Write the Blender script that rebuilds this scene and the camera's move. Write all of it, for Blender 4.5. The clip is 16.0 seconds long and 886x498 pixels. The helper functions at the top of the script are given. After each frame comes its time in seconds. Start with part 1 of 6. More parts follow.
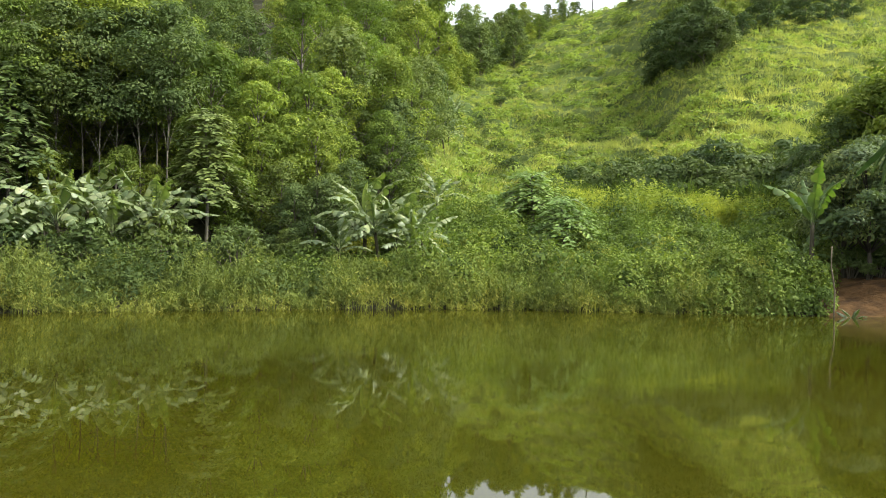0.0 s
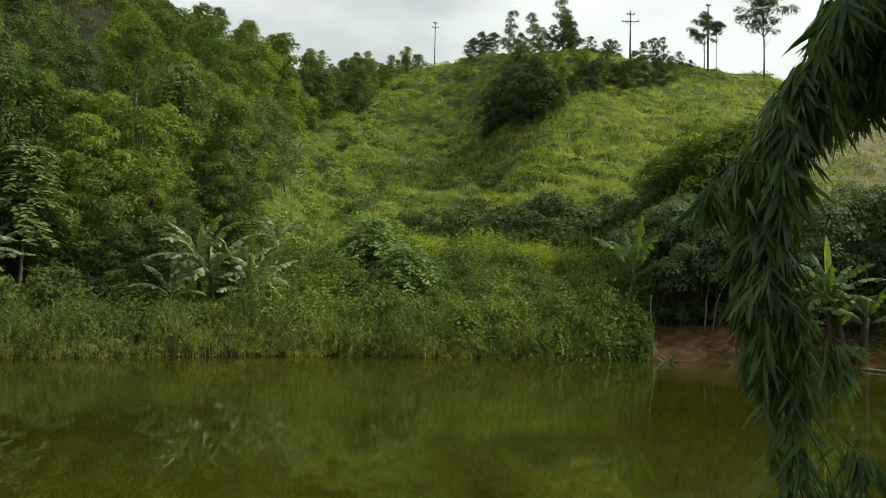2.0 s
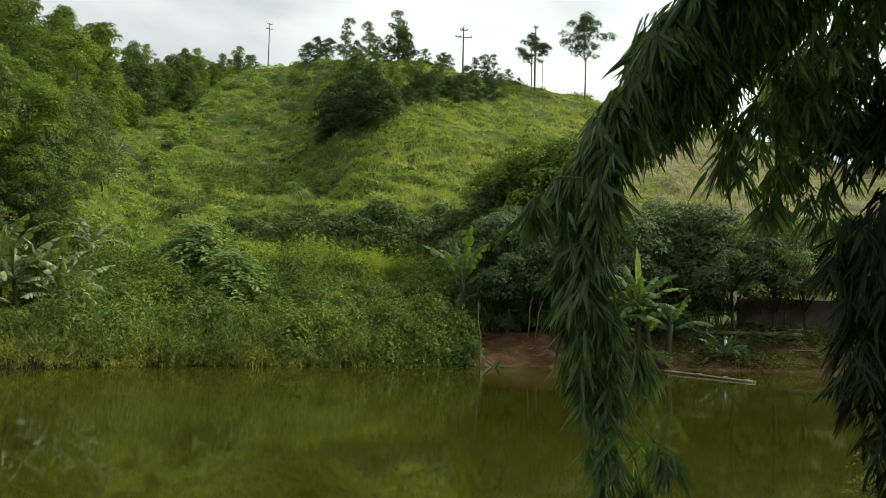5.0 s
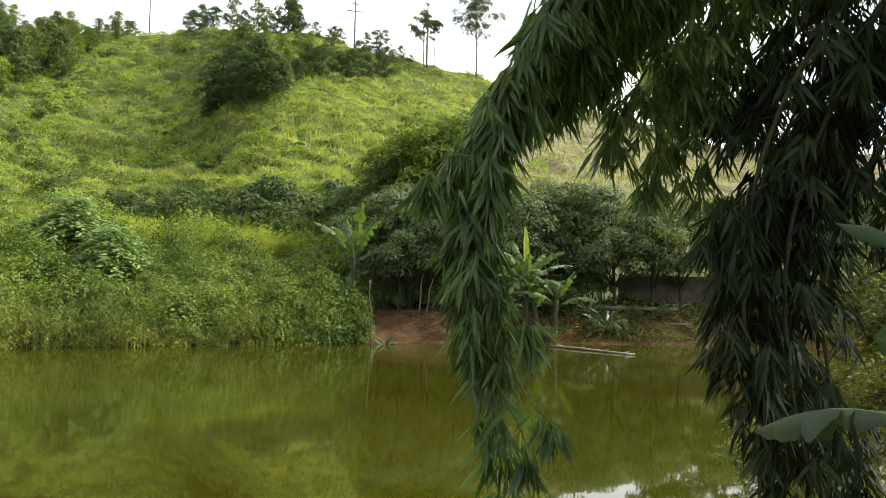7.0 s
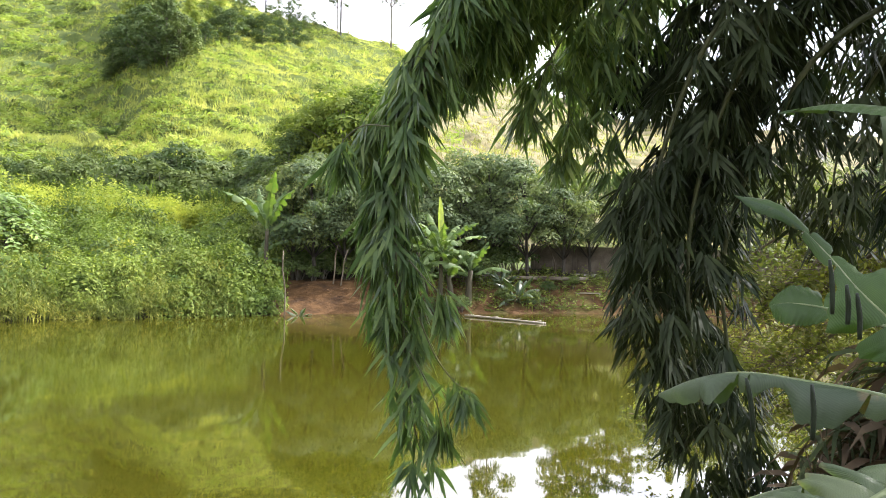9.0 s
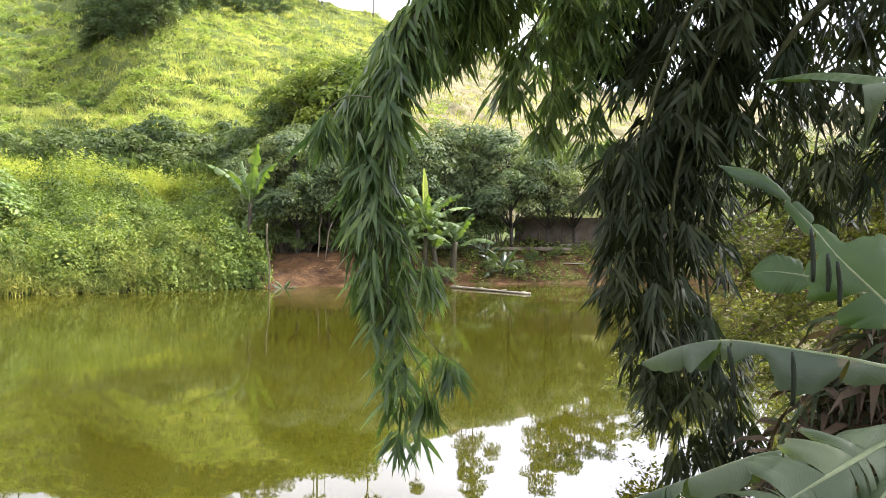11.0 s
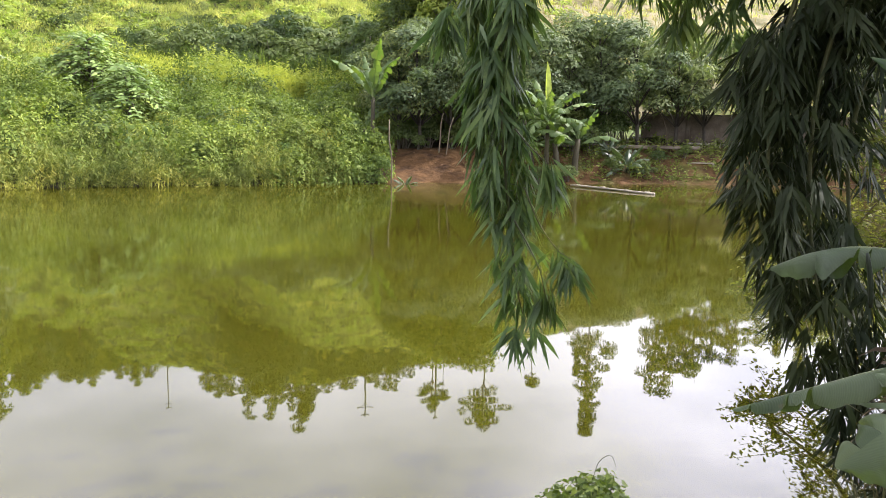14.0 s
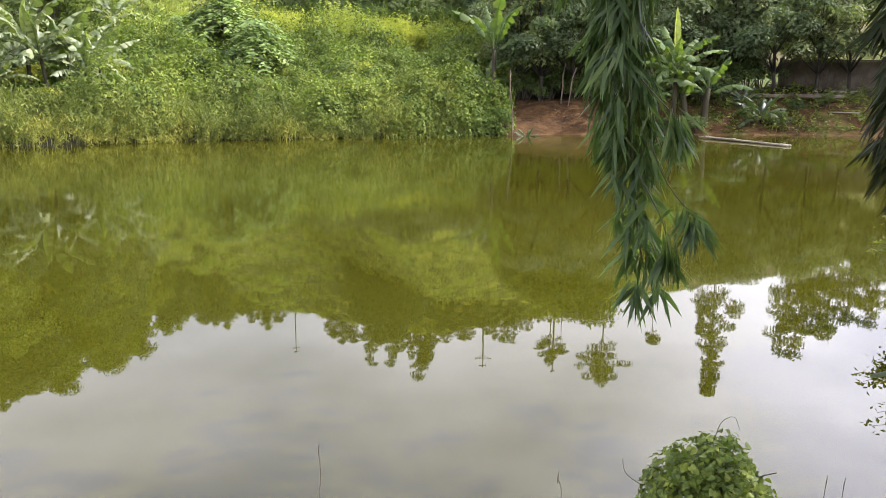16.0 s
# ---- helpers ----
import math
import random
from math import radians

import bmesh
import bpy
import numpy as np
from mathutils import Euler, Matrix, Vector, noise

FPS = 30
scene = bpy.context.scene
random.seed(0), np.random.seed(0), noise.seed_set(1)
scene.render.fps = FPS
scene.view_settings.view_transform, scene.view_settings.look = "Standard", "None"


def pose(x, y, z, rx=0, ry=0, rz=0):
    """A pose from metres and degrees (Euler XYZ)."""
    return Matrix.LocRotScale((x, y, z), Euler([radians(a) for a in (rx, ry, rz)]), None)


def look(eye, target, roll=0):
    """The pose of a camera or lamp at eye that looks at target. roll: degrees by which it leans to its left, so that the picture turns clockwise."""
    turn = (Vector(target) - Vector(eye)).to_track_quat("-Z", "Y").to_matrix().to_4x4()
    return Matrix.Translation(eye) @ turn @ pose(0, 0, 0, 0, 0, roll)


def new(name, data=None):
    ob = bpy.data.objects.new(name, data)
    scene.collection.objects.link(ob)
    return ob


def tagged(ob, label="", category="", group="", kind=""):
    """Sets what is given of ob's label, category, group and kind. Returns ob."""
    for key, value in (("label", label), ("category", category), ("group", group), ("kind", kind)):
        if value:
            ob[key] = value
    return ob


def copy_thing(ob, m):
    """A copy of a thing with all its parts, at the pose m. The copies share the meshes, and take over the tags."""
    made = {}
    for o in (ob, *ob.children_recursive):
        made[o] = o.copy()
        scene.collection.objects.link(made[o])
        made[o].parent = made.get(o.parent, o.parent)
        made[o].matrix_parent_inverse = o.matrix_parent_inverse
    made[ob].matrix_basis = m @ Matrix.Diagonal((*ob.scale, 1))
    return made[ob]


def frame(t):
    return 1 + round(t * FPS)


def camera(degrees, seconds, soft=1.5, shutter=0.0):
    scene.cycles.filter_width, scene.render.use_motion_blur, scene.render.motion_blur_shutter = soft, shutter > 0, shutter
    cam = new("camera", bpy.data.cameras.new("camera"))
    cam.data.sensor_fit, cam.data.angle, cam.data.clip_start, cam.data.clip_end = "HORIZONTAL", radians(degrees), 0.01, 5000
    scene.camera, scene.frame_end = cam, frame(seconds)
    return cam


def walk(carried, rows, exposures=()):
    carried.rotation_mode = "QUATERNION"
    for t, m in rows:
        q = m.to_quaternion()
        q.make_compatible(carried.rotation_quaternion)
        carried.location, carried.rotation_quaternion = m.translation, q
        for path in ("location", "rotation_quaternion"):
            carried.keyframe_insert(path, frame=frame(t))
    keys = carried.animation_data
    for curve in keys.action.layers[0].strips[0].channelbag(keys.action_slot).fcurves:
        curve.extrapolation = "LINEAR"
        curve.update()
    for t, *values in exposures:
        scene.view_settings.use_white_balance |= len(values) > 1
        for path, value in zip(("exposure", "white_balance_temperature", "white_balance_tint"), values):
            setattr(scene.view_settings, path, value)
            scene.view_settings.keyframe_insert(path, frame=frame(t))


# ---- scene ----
EYE = Vector((0, 0, 2.4))


def aim(yaw, pitch, roll):
    """A view from the standing place: degrees to the right of +Y, upwards, and the roll."""
    a, e = radians(yaw), radians(pitch)
    return look(EYE, EYE + Vector((math.sin(a) * math.cos(e), math.cos(a) * math.cos(e), math.sin(e))), roll)


cam = camera(58.1, 16.0, soft=0.75)
walk(cam, [
    (0.0, aim(-26.29, -0.55, 0.67)),
    (0.5, aim(-22.43, -0.57, 1.26)),
    (1.0, aim(-19.90, -0.34, 1.85)),
    (1.5, aim(-17.26, 2.86, 1.31)),
    (2.0, aim(-14.96, 2.92, 1.36)),
    (2.5, aim(-13.30, 3.66, 1.41)),
    (3.0, aim(-12.84, 3.76, 1.28)),
    (3.5, aim(-11.24, 3.72, 1.33)),
    (4.0, aim(-9.60, 3.82, 1.52)),
    (4.5, aim(-6.74, 3.77, 1.52)),
    (5.0, aim(-2.97, 3.76, 1.60)),
    (5.2, aim(-2.23, 3.63, 1.62)),
    (7.3, aim(5.36, 2.27, 1.26)),
    (7.5, aim(5.61, 2.25, 1.16)),
    (8.0, aim(7.93, 1.34, 1.07)),
    (8.5, aim(8.75, 0.84, 1.33)),
    (9.0, aim(11.02, 0.37, 1.28)),
    (9.2, aim(11.61, 0.43, 1.22)),
    (11.5, aim(12.18, -2.89, 0.96)),
    (12.0, aim(11.94, -4.29, 1.15)),
    (12.5, aim(9.69, -5.35, 1.62)),
    (13.0, aim(8.40, -6.14, 1.47)),
    (13.5, aim(5.45, -8.07, 1.64)),
    (14.0, aim(3.69, -9.18, 1.21)),
    (14.5, aim(2.25, -9.63, 1.00)),
    (15.0, aim(-1.39, -10.48, 0.68)),
    (15.5, aim(-2.25, -11.92, 0.57)),
    (16.0, aim(-4.96, -12.67, 0.31)),
], exposures=[(0.0, 0.52, 6450, 5), (1.1, 0.52, 6450, 5), (1.55, -0.22, 6450, 5), (1.95, -0.70, 6550, -1), (4.0, -0.68, 6550, -1), (5.2, -0.54, 6550, -1), (7.3, 0.46, 6400, 8), (8.0, 0.86, 6250, 12), (9.0, 1.32, 6150, 17), (12.0, 1.36, 6100, 22), (13.5, 1.20, 6150, 22), (15.0, 1.08, 6150, 22), (16.0, 0.94, 6150, 22)])

# ---------------------------------------------------------------- light
SUN_AZ, SUN_EL = 74.0, 43.0
world = bpy.data.worlds.new("sky")
scene.world = world
world.use_nodes = True
wn, wl = world.node_tree.nodes, world.node_tree.links
wn.clear()
w_out = wn.new("ShaderNodeOutputWorld")
w_bg = wn.new("ShaderNodeBackground")
w_sky = wn.new("ShaderNodeTexSky")
w_sky.sky_type = "NISHITA"
w_sky.sun_disc = False
w_sky.sun_elevation = radians(SUN_EL)
w_sky.sun_rotation = radians(SUN_AZ)
w_sky.air_density, w_sky.dust_density = 1.2, 3.0
w_co = wn.new("ShaderNodeTexCoord")
w_map = wn.new("ShaderNodeMapping")
w_map.inputs["Scale"].default_value = (1.0, 1.0, 2.6)
w_no = wn.new("ShaderNodeTexNoise")
w_no.inputs["Scale"].default_value = 2.3
w_no.inputs["Detail"].default_value = 6.0
w_no.inputs["Roughness"].default_value = 0.52
w_ramp = wn.new("ShaderNodeValToRGB")
w_ramp.color_ramp.elements[0].position, w_ramp.color_ramp.elements[0].color = 0.38, (11.0, 11.3, 12.0, 1)
w_ramp.color_ramp.elements[1].position, w_ramp.color_ramp.elements[1].color = 0.60, (18.6, 18.7, 18.8, 1)
w_mix = wn.new("ShaderNodeMixRGB")
# the cloud thins out overhead, where blue sky shows through
w_sep = wn.new("ShaderNodeSeparateXYZ")
w_thin = wn.new("ShaderNodeMapRange")
w_thin.inputs["From Min"].default_value, w_thin.inputs["From Max"].default_value = 0.55, 0.92
w_thin.inputs["To Min"].default_value, w_thin.inputs["To Max"].default_value = 0.88, 0.25
wl.new(w_co.outputs["Generated"], w_sep.inputs[0])
wl.new(w_sep.outputs["Z"], w_thin.inputs["Value"])
wl.new(w_thin.outputs["Result"], w_mix.inputs["Fac"])
wl.new(w_co.outputs["Generated"], w_map.inputs["Vector"])
wl.new(w_map.outputs["Vector"], w_no.inputs["Vector"])
wl.new(w_no.outputs["Fac"], w_ramp.inputs["Fac"])
wl.new(w_sky.outputs["Color"], w_mix.inputs["Color1"])
wl.new(w_ramp.outputs["Color"], w_mix.inputs["Color2"])
# the hazy brightness that thin cloud has round the sun
w_dot = wn.new("ShaderNodeVectorMath")
w_dot.operation = "DOT_PRODUCT"
w_dot.inputs[1].default_value = (math.sin(radians(SUN_AZ)) * math.cos(radians(SUN_EL)), math.cos(radians(SUN_AZ)) * math.cos(radians(SUN_EL)), math.sin(radians(SUN_EL)))
w_halo = wn.new("ShaderNodeMapRange")
w_halo.inputs["From Min"].default_value, w_halo.inputs["From Max"].default_value = 0.5, 1.0
w_halo.inputs["To Min"].default_value, w_halo.inputs["To Max"].default_value = 1.0, 2.9
w_mul = wn.new("ShaderNodeVectorMath")
w_mul.operation = "SCALE"
wl.new(w_co.outputs["Generated"], w_dot.inputs[0])
wl.new(w_dot.outputs["Value"], w_halo.inputs["Value"])
wl.new(w_mix.outputs["Color"], w_mul.inputs[0])
wl.new(w_halo.outputs["Result"], w_mul.inputs["Scale"])
wl.new(w_mul.outputs["Vector"], w_bg.inputs["Color"])
w_bg.inputs["Strength"].default_value = 0.1
wl.new(w_bg.outputs["Background"], w_out.inputs["Surface"])

sun = new("sun", bpy.data.lights.new("sun", "SUN"))
sun.data.energy, sun.data.angle, sun.data.color = 5.0, radians(0.8), (1.0, 0.95, 0.86)
sa, se = radians(SUN_AZ), radians(SUN_EL)
sun.matrix_world = look((60 * math.sin(sa), 60 * math.cos(sa), 80), (0, 0, 80 - 60 * math.tan(se)))


# ---------------------------------------------------------------- materials
def node_mat(name):
    m = bpy.data.materials.new(name)
    m.use_nodes = True
    m.node_tree.nodes.clear()
    out = m.node_tree.nodes.new("ShaderNodeOutputMaterial")
    return m, m.node_tree.nodes, m.node_tree.links, out


def noise_tex(nodes, links, scale, detail=3.0, rough=0.55, coord="Object"):
    co = nodes.new("ShaderNodeTexCoord")
    n = nodes.new("ShaderNodeTexNoise")
    n.inputs["Scale"].default_value, n.inputs["Detail"].default_value = scale, detail
    n.inputs["Roughness"].default_value = rough
    links.new(co.outputs[coord], n.inputs["Vector"])
    return n


def ramp(nodes, links, source, stops):
    r = nodes.new("ShaderNodeValToRGB")
    while len(r.color_ramp.elements) < len(stops):
        r.color_ramp.elements.new(0.5)
    for e, (p, c) in zip(r.color_ramp.elements, stops):
        e.position, e.color = p, (*c, 1)
    links.new(source, r.inputs["Fac"])
    return r


def mix(nodes, links, a, b, fac, kind="MIX"):
    m = nodes.new("ShaderNodeMixRGB")
    m.blend_type = kind
    for key, v in (("Color1", a), ("Color2", b), ("Fac", fac)):
        if isinstance(v, (int, float)):
            m.inputs[key].default_value = v
        elif isinstance(v, tuple):
            m.inputs[key].default_value = (*v, 1)
        else:
            links.new(v, m.inputs[key])
    return m.outputs["Color"]


def leaf_mat(name, dark, mid, light, through_light=0.35, rough=0.5, patch=0.4, gloss=0.35, drift=0.8, spots=0.4):
    """Foliage: each leaf its own shade, drifting over the plant and from plant to plant; light passes through."""
    m, n, l, out = node_mat(name)
    dark, light = [0.55 * v + 0.45 * q for v, q in zip(dark, mid)], [0.5 * v + 0.5 * q for v, q in zip(light, mid)]
    geo = n.new("ShaderNodeNewGeometry")
    col = ramp(n, l, geo.outputs["Random Per Island"], [(0.0, dark), (0.55, mid), (1.0, light)]).outputs["Color"]
    info = n.new("ShaderNodeObjectInfo")
    tint = ramp(n, l, info.outputs["Random"], [(0.0, (0.60, 0.72, 0.78)), (0.5, (1.0, 1.0, 1.0)), (1.0, (1.38, 1.24, 0.8))]).outputs["Color"]
    col = mix(n, l, col, tint, 0.8, "MULTIPLY")
    big = noise_tex(n, l, patch, 3.0)
    shade = ramp(n, l, big.outputs["Fac"], [(0.3, (0.62, 0.70, 0.72)), (0.7, (1.3, 1.22, 1.02))]).outputs["Color"]
    col = mix(n, l, col, shade, drift, "MULTIPLY")
    small = noise_tex(n, l, patch * 5.3, 4.0)
    spot = ramp(n, l, small.outputs["Fac"], [(0.36, (0.50, 0.60, 0.60)), (0.66, (1.45, 1.36, 1.08))]).outputs["Color"]
    col = mix(n, l, col, spot, spots, "MULTIPLY")
    hue = n.new("ShaderNodeHueSaturation")
    hue.inputs["Hue"].default_value, hue.inputs["Saturation"].default_value = 0.490, 0.87
    l.new(col, hue.inputs["Color"])
    col = hue.outputs["Color"]
    p = n.new("ShaderNodeBsdfPrincipled")
    p.inputs["Roughness"].default_value = rough
    p.inputs["Specular IOR Level"].default_value = gloss
    l.new(col, p.inputs["Base Color"])
    t = n.new("ShaderNodeBsdfTranslucent")
    l.new(mix(n, l, col, (1.2, 1.3, 0.55), 1.0, "MULTIPLY"), t.inputs["Color"])
    s = n.new("ShaderNodeMixShader")
    s.inputs["Fac"].default_value = through_light
    l.new(p.outputs[0], s.inputs[1])
    l.new(t.outputs[0], s.inputs[2])
    l.new(s.outputs[0], out.inputs["Surface"])
    return m


def solid_mat(name, stops, scale, rough=0.85, bump=0.3, bump_scale=None, detail=5.0, stretch=(1, 1, 1), spec=0.3, random_tint=0.0):
    m, n, l, out = node_mat(name)
    co = n.new("ShaderNodeTexCoord")
    mp = n.new("ShaderNodeMapping")
    mp.inputs["Scale"].default_value = stretch
    l.new(co.outputs["Object"], mp.inputs["Vector"])
    a = n.new("ShaderNodeTexNoise")
    a.inputs["Scale"].default_value, a.inputs["Detail"].default_value = scale, detail
    l.new(mp.outputs["Vector"], a.inputs["Vector"])
    col = ramp(n, l, a.outputs["Fac"], stops).outputs["Color"]
    fine = n.new("ShaderNodeTexNoise")
    fine.inputs["Scale"].default_value, fine.inputs["Detail"].default_value = bump_scale or scale * 6, 4.0
    l.new(mp.outputs["Vector"], fine.inputs["Vector"])
    col = mix(n, l, col, ramp(n, l, fine.outputs["Fac"], [(0.3, (0.72, 0.72, 0.72)), (0.7, (1.15, 1.15, 1.15))]).outputs["Color"], 0.7, "MULTIPLY")
    if random_tint:
        info = n.new("ShaderNodeObjectInfo")
        col = mix(n, l, col, ramp(n, l, info.outputs["Random"], [(0, (0.75, 0.75, 0.75)), (1, (1.2, 1.2, 1.2))]).outputs["Color"], random_tint, "MULTIPLY")
    p = n.new("ShaderNodeBsdfPrincipled")
    p.inputs["Roughness"].default_value, p.inputs["Specular IOR Level"].default_value = rough, spec
    l.new(col, p.inputs["Base Color"])
    b = n.new("ShaderNodeBump")
    b.inputs["Strength"].default_value = bump
    b.inputs["Distance"].default_value = 0.05
    l.new(fine.outputs["Fac"], b.inputs["Height"])
    l.new(b.outputs["Normal"], p.inputs["Normal"])
    l.new(p.outputs[0], out.inputs["Surface"])
    return m


def banana_mat(name, dark, mid, light, veins, rough=0.45, gloss=0.4):
    """Dull waxy banana leaf with close-set cross veins along the blade."""
    m, n, l, out = node_mat(name)
    geo = n.new("ShaderNodeNewGeometry")
    col = ramp(n, l, geo.outputs["Random Per Island"], [(0.0, dark), (0.55, mid), (1.0, light)]).outputs["Color"]
    big = noise_tex(n, l, 2.2, 5.0)
    col = mix(n, l, col, ramp(n, l, big.outputs["Fac"], [(0.3, (0.75, 0.78, 0.8)), (0.7, (1.25, 1.2, 1.05))]).outputs["Color"], 0.8, "MULTIPLY")
    at = n.new("ShaderNodeAttribute")
    at.attribute_name = "along"
    wave = n.new("ShaderNodeMath")
    wave.operation = "SINE"
    l.new(at.outputs["Fac"], wave.inputs[0])
    vein = ramp(n, l, wave.outputs[0], [(0.0, (0.86, 0.87, 0.86)), (0.7, (1.0, 1.0, 1.0)), (1.0, (1.14, 1.13, 1.1))])
    col = mix(n, l, col, vein.outputs["Color"], 0.8, "MULTIPLY")
    # dry brown blotches
    blotch = ramp(n, l, noise_tex(n, l, 7.0, 5.0).outputs["Fac"], [(0.64, (0, 0, 0)), (0.74, (1, 1, 1))])
    col = mix(n, l, col, (0.13, 0.10, 0.05), blotch.outputs["Color"])
    p = n.new("ShaderNodeBsdfPrincipled")
    p.inputs["Roughness"].default_value, p.inputs["Specular IOR Level"].default_value = rough, gloss
    l.new(col, p.inputs["Base Color"])
    b = n.new("ShaderNodeBump")
    b.inputs["Strength"].default_value, b.inputs["Distance"].default_value = veins, 0.002
    l.new(wave.outputs[0], b.inputs["Height"])
    l.new(b.outputs["Normal"], p.inputs["Normal"])
    t = n.new("ShaderNodeBsdfTranslucent")
    l.new(mix(n, l, col, (1.3, 1.5, 0.35), 1.0, "MULTIPLY"), t.inputs["Color"])
    s = n.new("ShaderNodeMixShader")
    s.inputs["Fac"].default_value = 0.3
    l.new(p.outputs[0], s.inputs[1])
    l.new(t.outputs[0], s.inputs[2])
    l.new(s.outputs[0], out.inputs["Surface"])
    return m


def ground_mat():
    """Grassy soil; bare red earth and a dry field where the mesh's own masks say so."""
    m, n, l, out = node_mat("grassy_soil")
    fine = noise_tex(n, l, 3.0, 6.0)
    # grass colour darkened so that gaps between tufts read as shade
    grass = ramp(n, l, fine.outputs["Fac"], [(0.25, (0.034, 0.048, 0.010)), (0.55, (0.075, 0.10, 0.020)), (0.8, (0.13, 0.15, 0.035))]).outputs["Color"]
    broad = noise_tex(n, l, 0.16, 4.0)
    grass = mix(n, l, grass, ramp(n, l, broad.outputs["Fac"], [(0.35, (0.6, 0.72, 0.7)), (0.65, (1.2, 1.12, 0.95))]).outputs["Color"], 0.9, "MULTIPLY")
    soil = ramp(n, l, noise_tex(n, l, 1.7, 7.0).outputs["Fac"], [(0.3, (0.024, 0.013, 0.006)), (0.5, (0.064, 0.034, 0.012)), (0.75, (0.112, 0.064, 0.026))]).outputs["Color"]
    dry = ramp(n, l, noise_tex(n, l, 0.9, 7.0).outputs["Fac"], [(0.3, (0.085, 0.09, 0.034)), (0.5, (0.15, 0.135, 0.068)), (0.75, (0.22, 0.18, 0.10))]).outputs["Color"]
    # leaf litter, darkened further for the shade under trees and shore weeds
    litter_shade = ramp(n, l, noise_tex(n, l, 5.0, 6.0).outputs["Fac"], [(0.3, (0.012, 0.013, 0.006)), (0.6, (0.030, 0.028, 0.013)), (0.8, (0.05, 0.045, 0.02))]).outputs["Color"]
    col = grass
    for mask, c in (("dry", dry), ("soil", soil), ("litter_shade", litter_shade)):
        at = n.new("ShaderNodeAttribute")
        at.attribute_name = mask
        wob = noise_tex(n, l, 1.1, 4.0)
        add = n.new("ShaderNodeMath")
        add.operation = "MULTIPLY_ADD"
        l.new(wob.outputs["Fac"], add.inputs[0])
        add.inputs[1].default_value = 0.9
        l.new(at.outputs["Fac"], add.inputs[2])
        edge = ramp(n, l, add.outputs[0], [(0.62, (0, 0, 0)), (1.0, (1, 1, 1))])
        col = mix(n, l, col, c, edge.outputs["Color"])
    p = n.new("ShaderNodeBsdfPrincipled")
    p.inputs["Roughness"].default_value, p.inputs["Specular IOR Level"].default_value = 0.95, 0.15
    l.new(col, p.inputs["Base Color"])
    b = n.new("ShaderNodeBump")
    b.inputs["Strength"].default_value, b.inputs["Distance"].default_value = 0.6, 0.12
    l.new(noise_tex(n, l, 6.0, 6.0).outputs["Fac"], b.inputs["Height"])
    l.new(b.outputs["Normal"], p.inputs["Normal"])
    l.new(p.outputs[0], out.inputs["Surface"])
    return m


def water_mat():
    """Still, algae-green pond water: cloudy body colour under a clear reflecting surface with faint ripples."""
    m, n, l, out = node_mat("pond_water")
    body = ramp(n, l, noise_tex(n, l, 0.12, 3.0).outputs["Fac"], [(0.35, (0.0270, 0.0272, 0.0021)), (0.65, (0.035, 0.0340, 0.0028))]).outputs["Color"]
    p = n.new("ShaderNodeBsdfPrincipled")
    p.inputs["Roughness"].default_value, p.inputs["IOR"].default_value = 0.02, 1.38
    l.new(body, p.inputs["Base Color"])
    co = n.new("ShaderNodeTexCoord")
    mp = n.new("ShaderNodeMapping")
    mp.inputs["Scale"].default_value = (0.4, 1.0, 1.0)
    l.new(co.outputs["Object"], mp.inputs["Vector"])
    heights = []
    for scale, detail in ((3.0, 1.0), (0.9, 2.0)):
        t = n.new("ShaderNodeTexNoise")
        t.inputs["Scale"].default_value, t.inputs["Detail"].default_value = scale, detail
        l.new(mp.outputs["Vector"], t.inputs["Vector"])
        heights.append(t.outputs["Fac"])
    patch = ramp(n, l, noise_tex(n, l, 0.22, 2.0).outputs["Fac"], [(0.4, (0.3, 0.3, 0.3)), (0.65, (1, 1, 1))]).outputs["Color"]
    # ripples show singly close by and run together into a soft blur farther out
    sep = n.new("ShaderNodeSeparateXYZ")
    l.new(co.outputs["Object"], sep.inputs[0])
    lane = n.new("ShaderNodeMapRange")
    lane.inputs["From Min"].default_value, lane.inputs["From Max"].default_value = 6.0, 11.5
    lane.inputs["To Min"].default_value, lane.inputs["To Max"].default_value = 0.42, 0.07
    l.new(sep.outputs["Y"], lane.inputs["Value"])
    patch = mix(n, l, patch, lane.outputs["Result"], 1.0, "MULTIPLY")
    ruffle = n.new("ShaderNodeMapRange")
    ruffle.inputs["From Min"].default_value, ruffle.inputs["From Max"].default_value = 6.5, 15.0
    ruffle.inputs["To Min"].default_value, ruffle.inputs["To Max"].default_value = 0.012, 0.055
    l.new(sep.outputs["Y"], ruffle.inputs["Value"])
    l.new(ruffle.outputs["Result"], p.inputs["Roughness"])
    b1 = n.new("ShaderNodeBump")
    b1.inputs["Distance"].default_value = 0.0021
    l.new(patch, b1.inputs["Strength"])
    l.new(heights[0], b1.inputs["Height"])
    b2 = n.new("ShaderNodeBump")
    b2.inputs["Strength"].default_value, b2.inputs["Distance"].default_value = 0.4, 0.0035
    l.new(heights[1], b2.inputs["Height"])
    l.new(b1.outputs["Normal"], b2.inputs["Normal"])
    l.new(b2.outputs["Normal"], p.inputs["Normal"])
    l.new(p.outputs[0], out.inputs["Surface"])
    return m


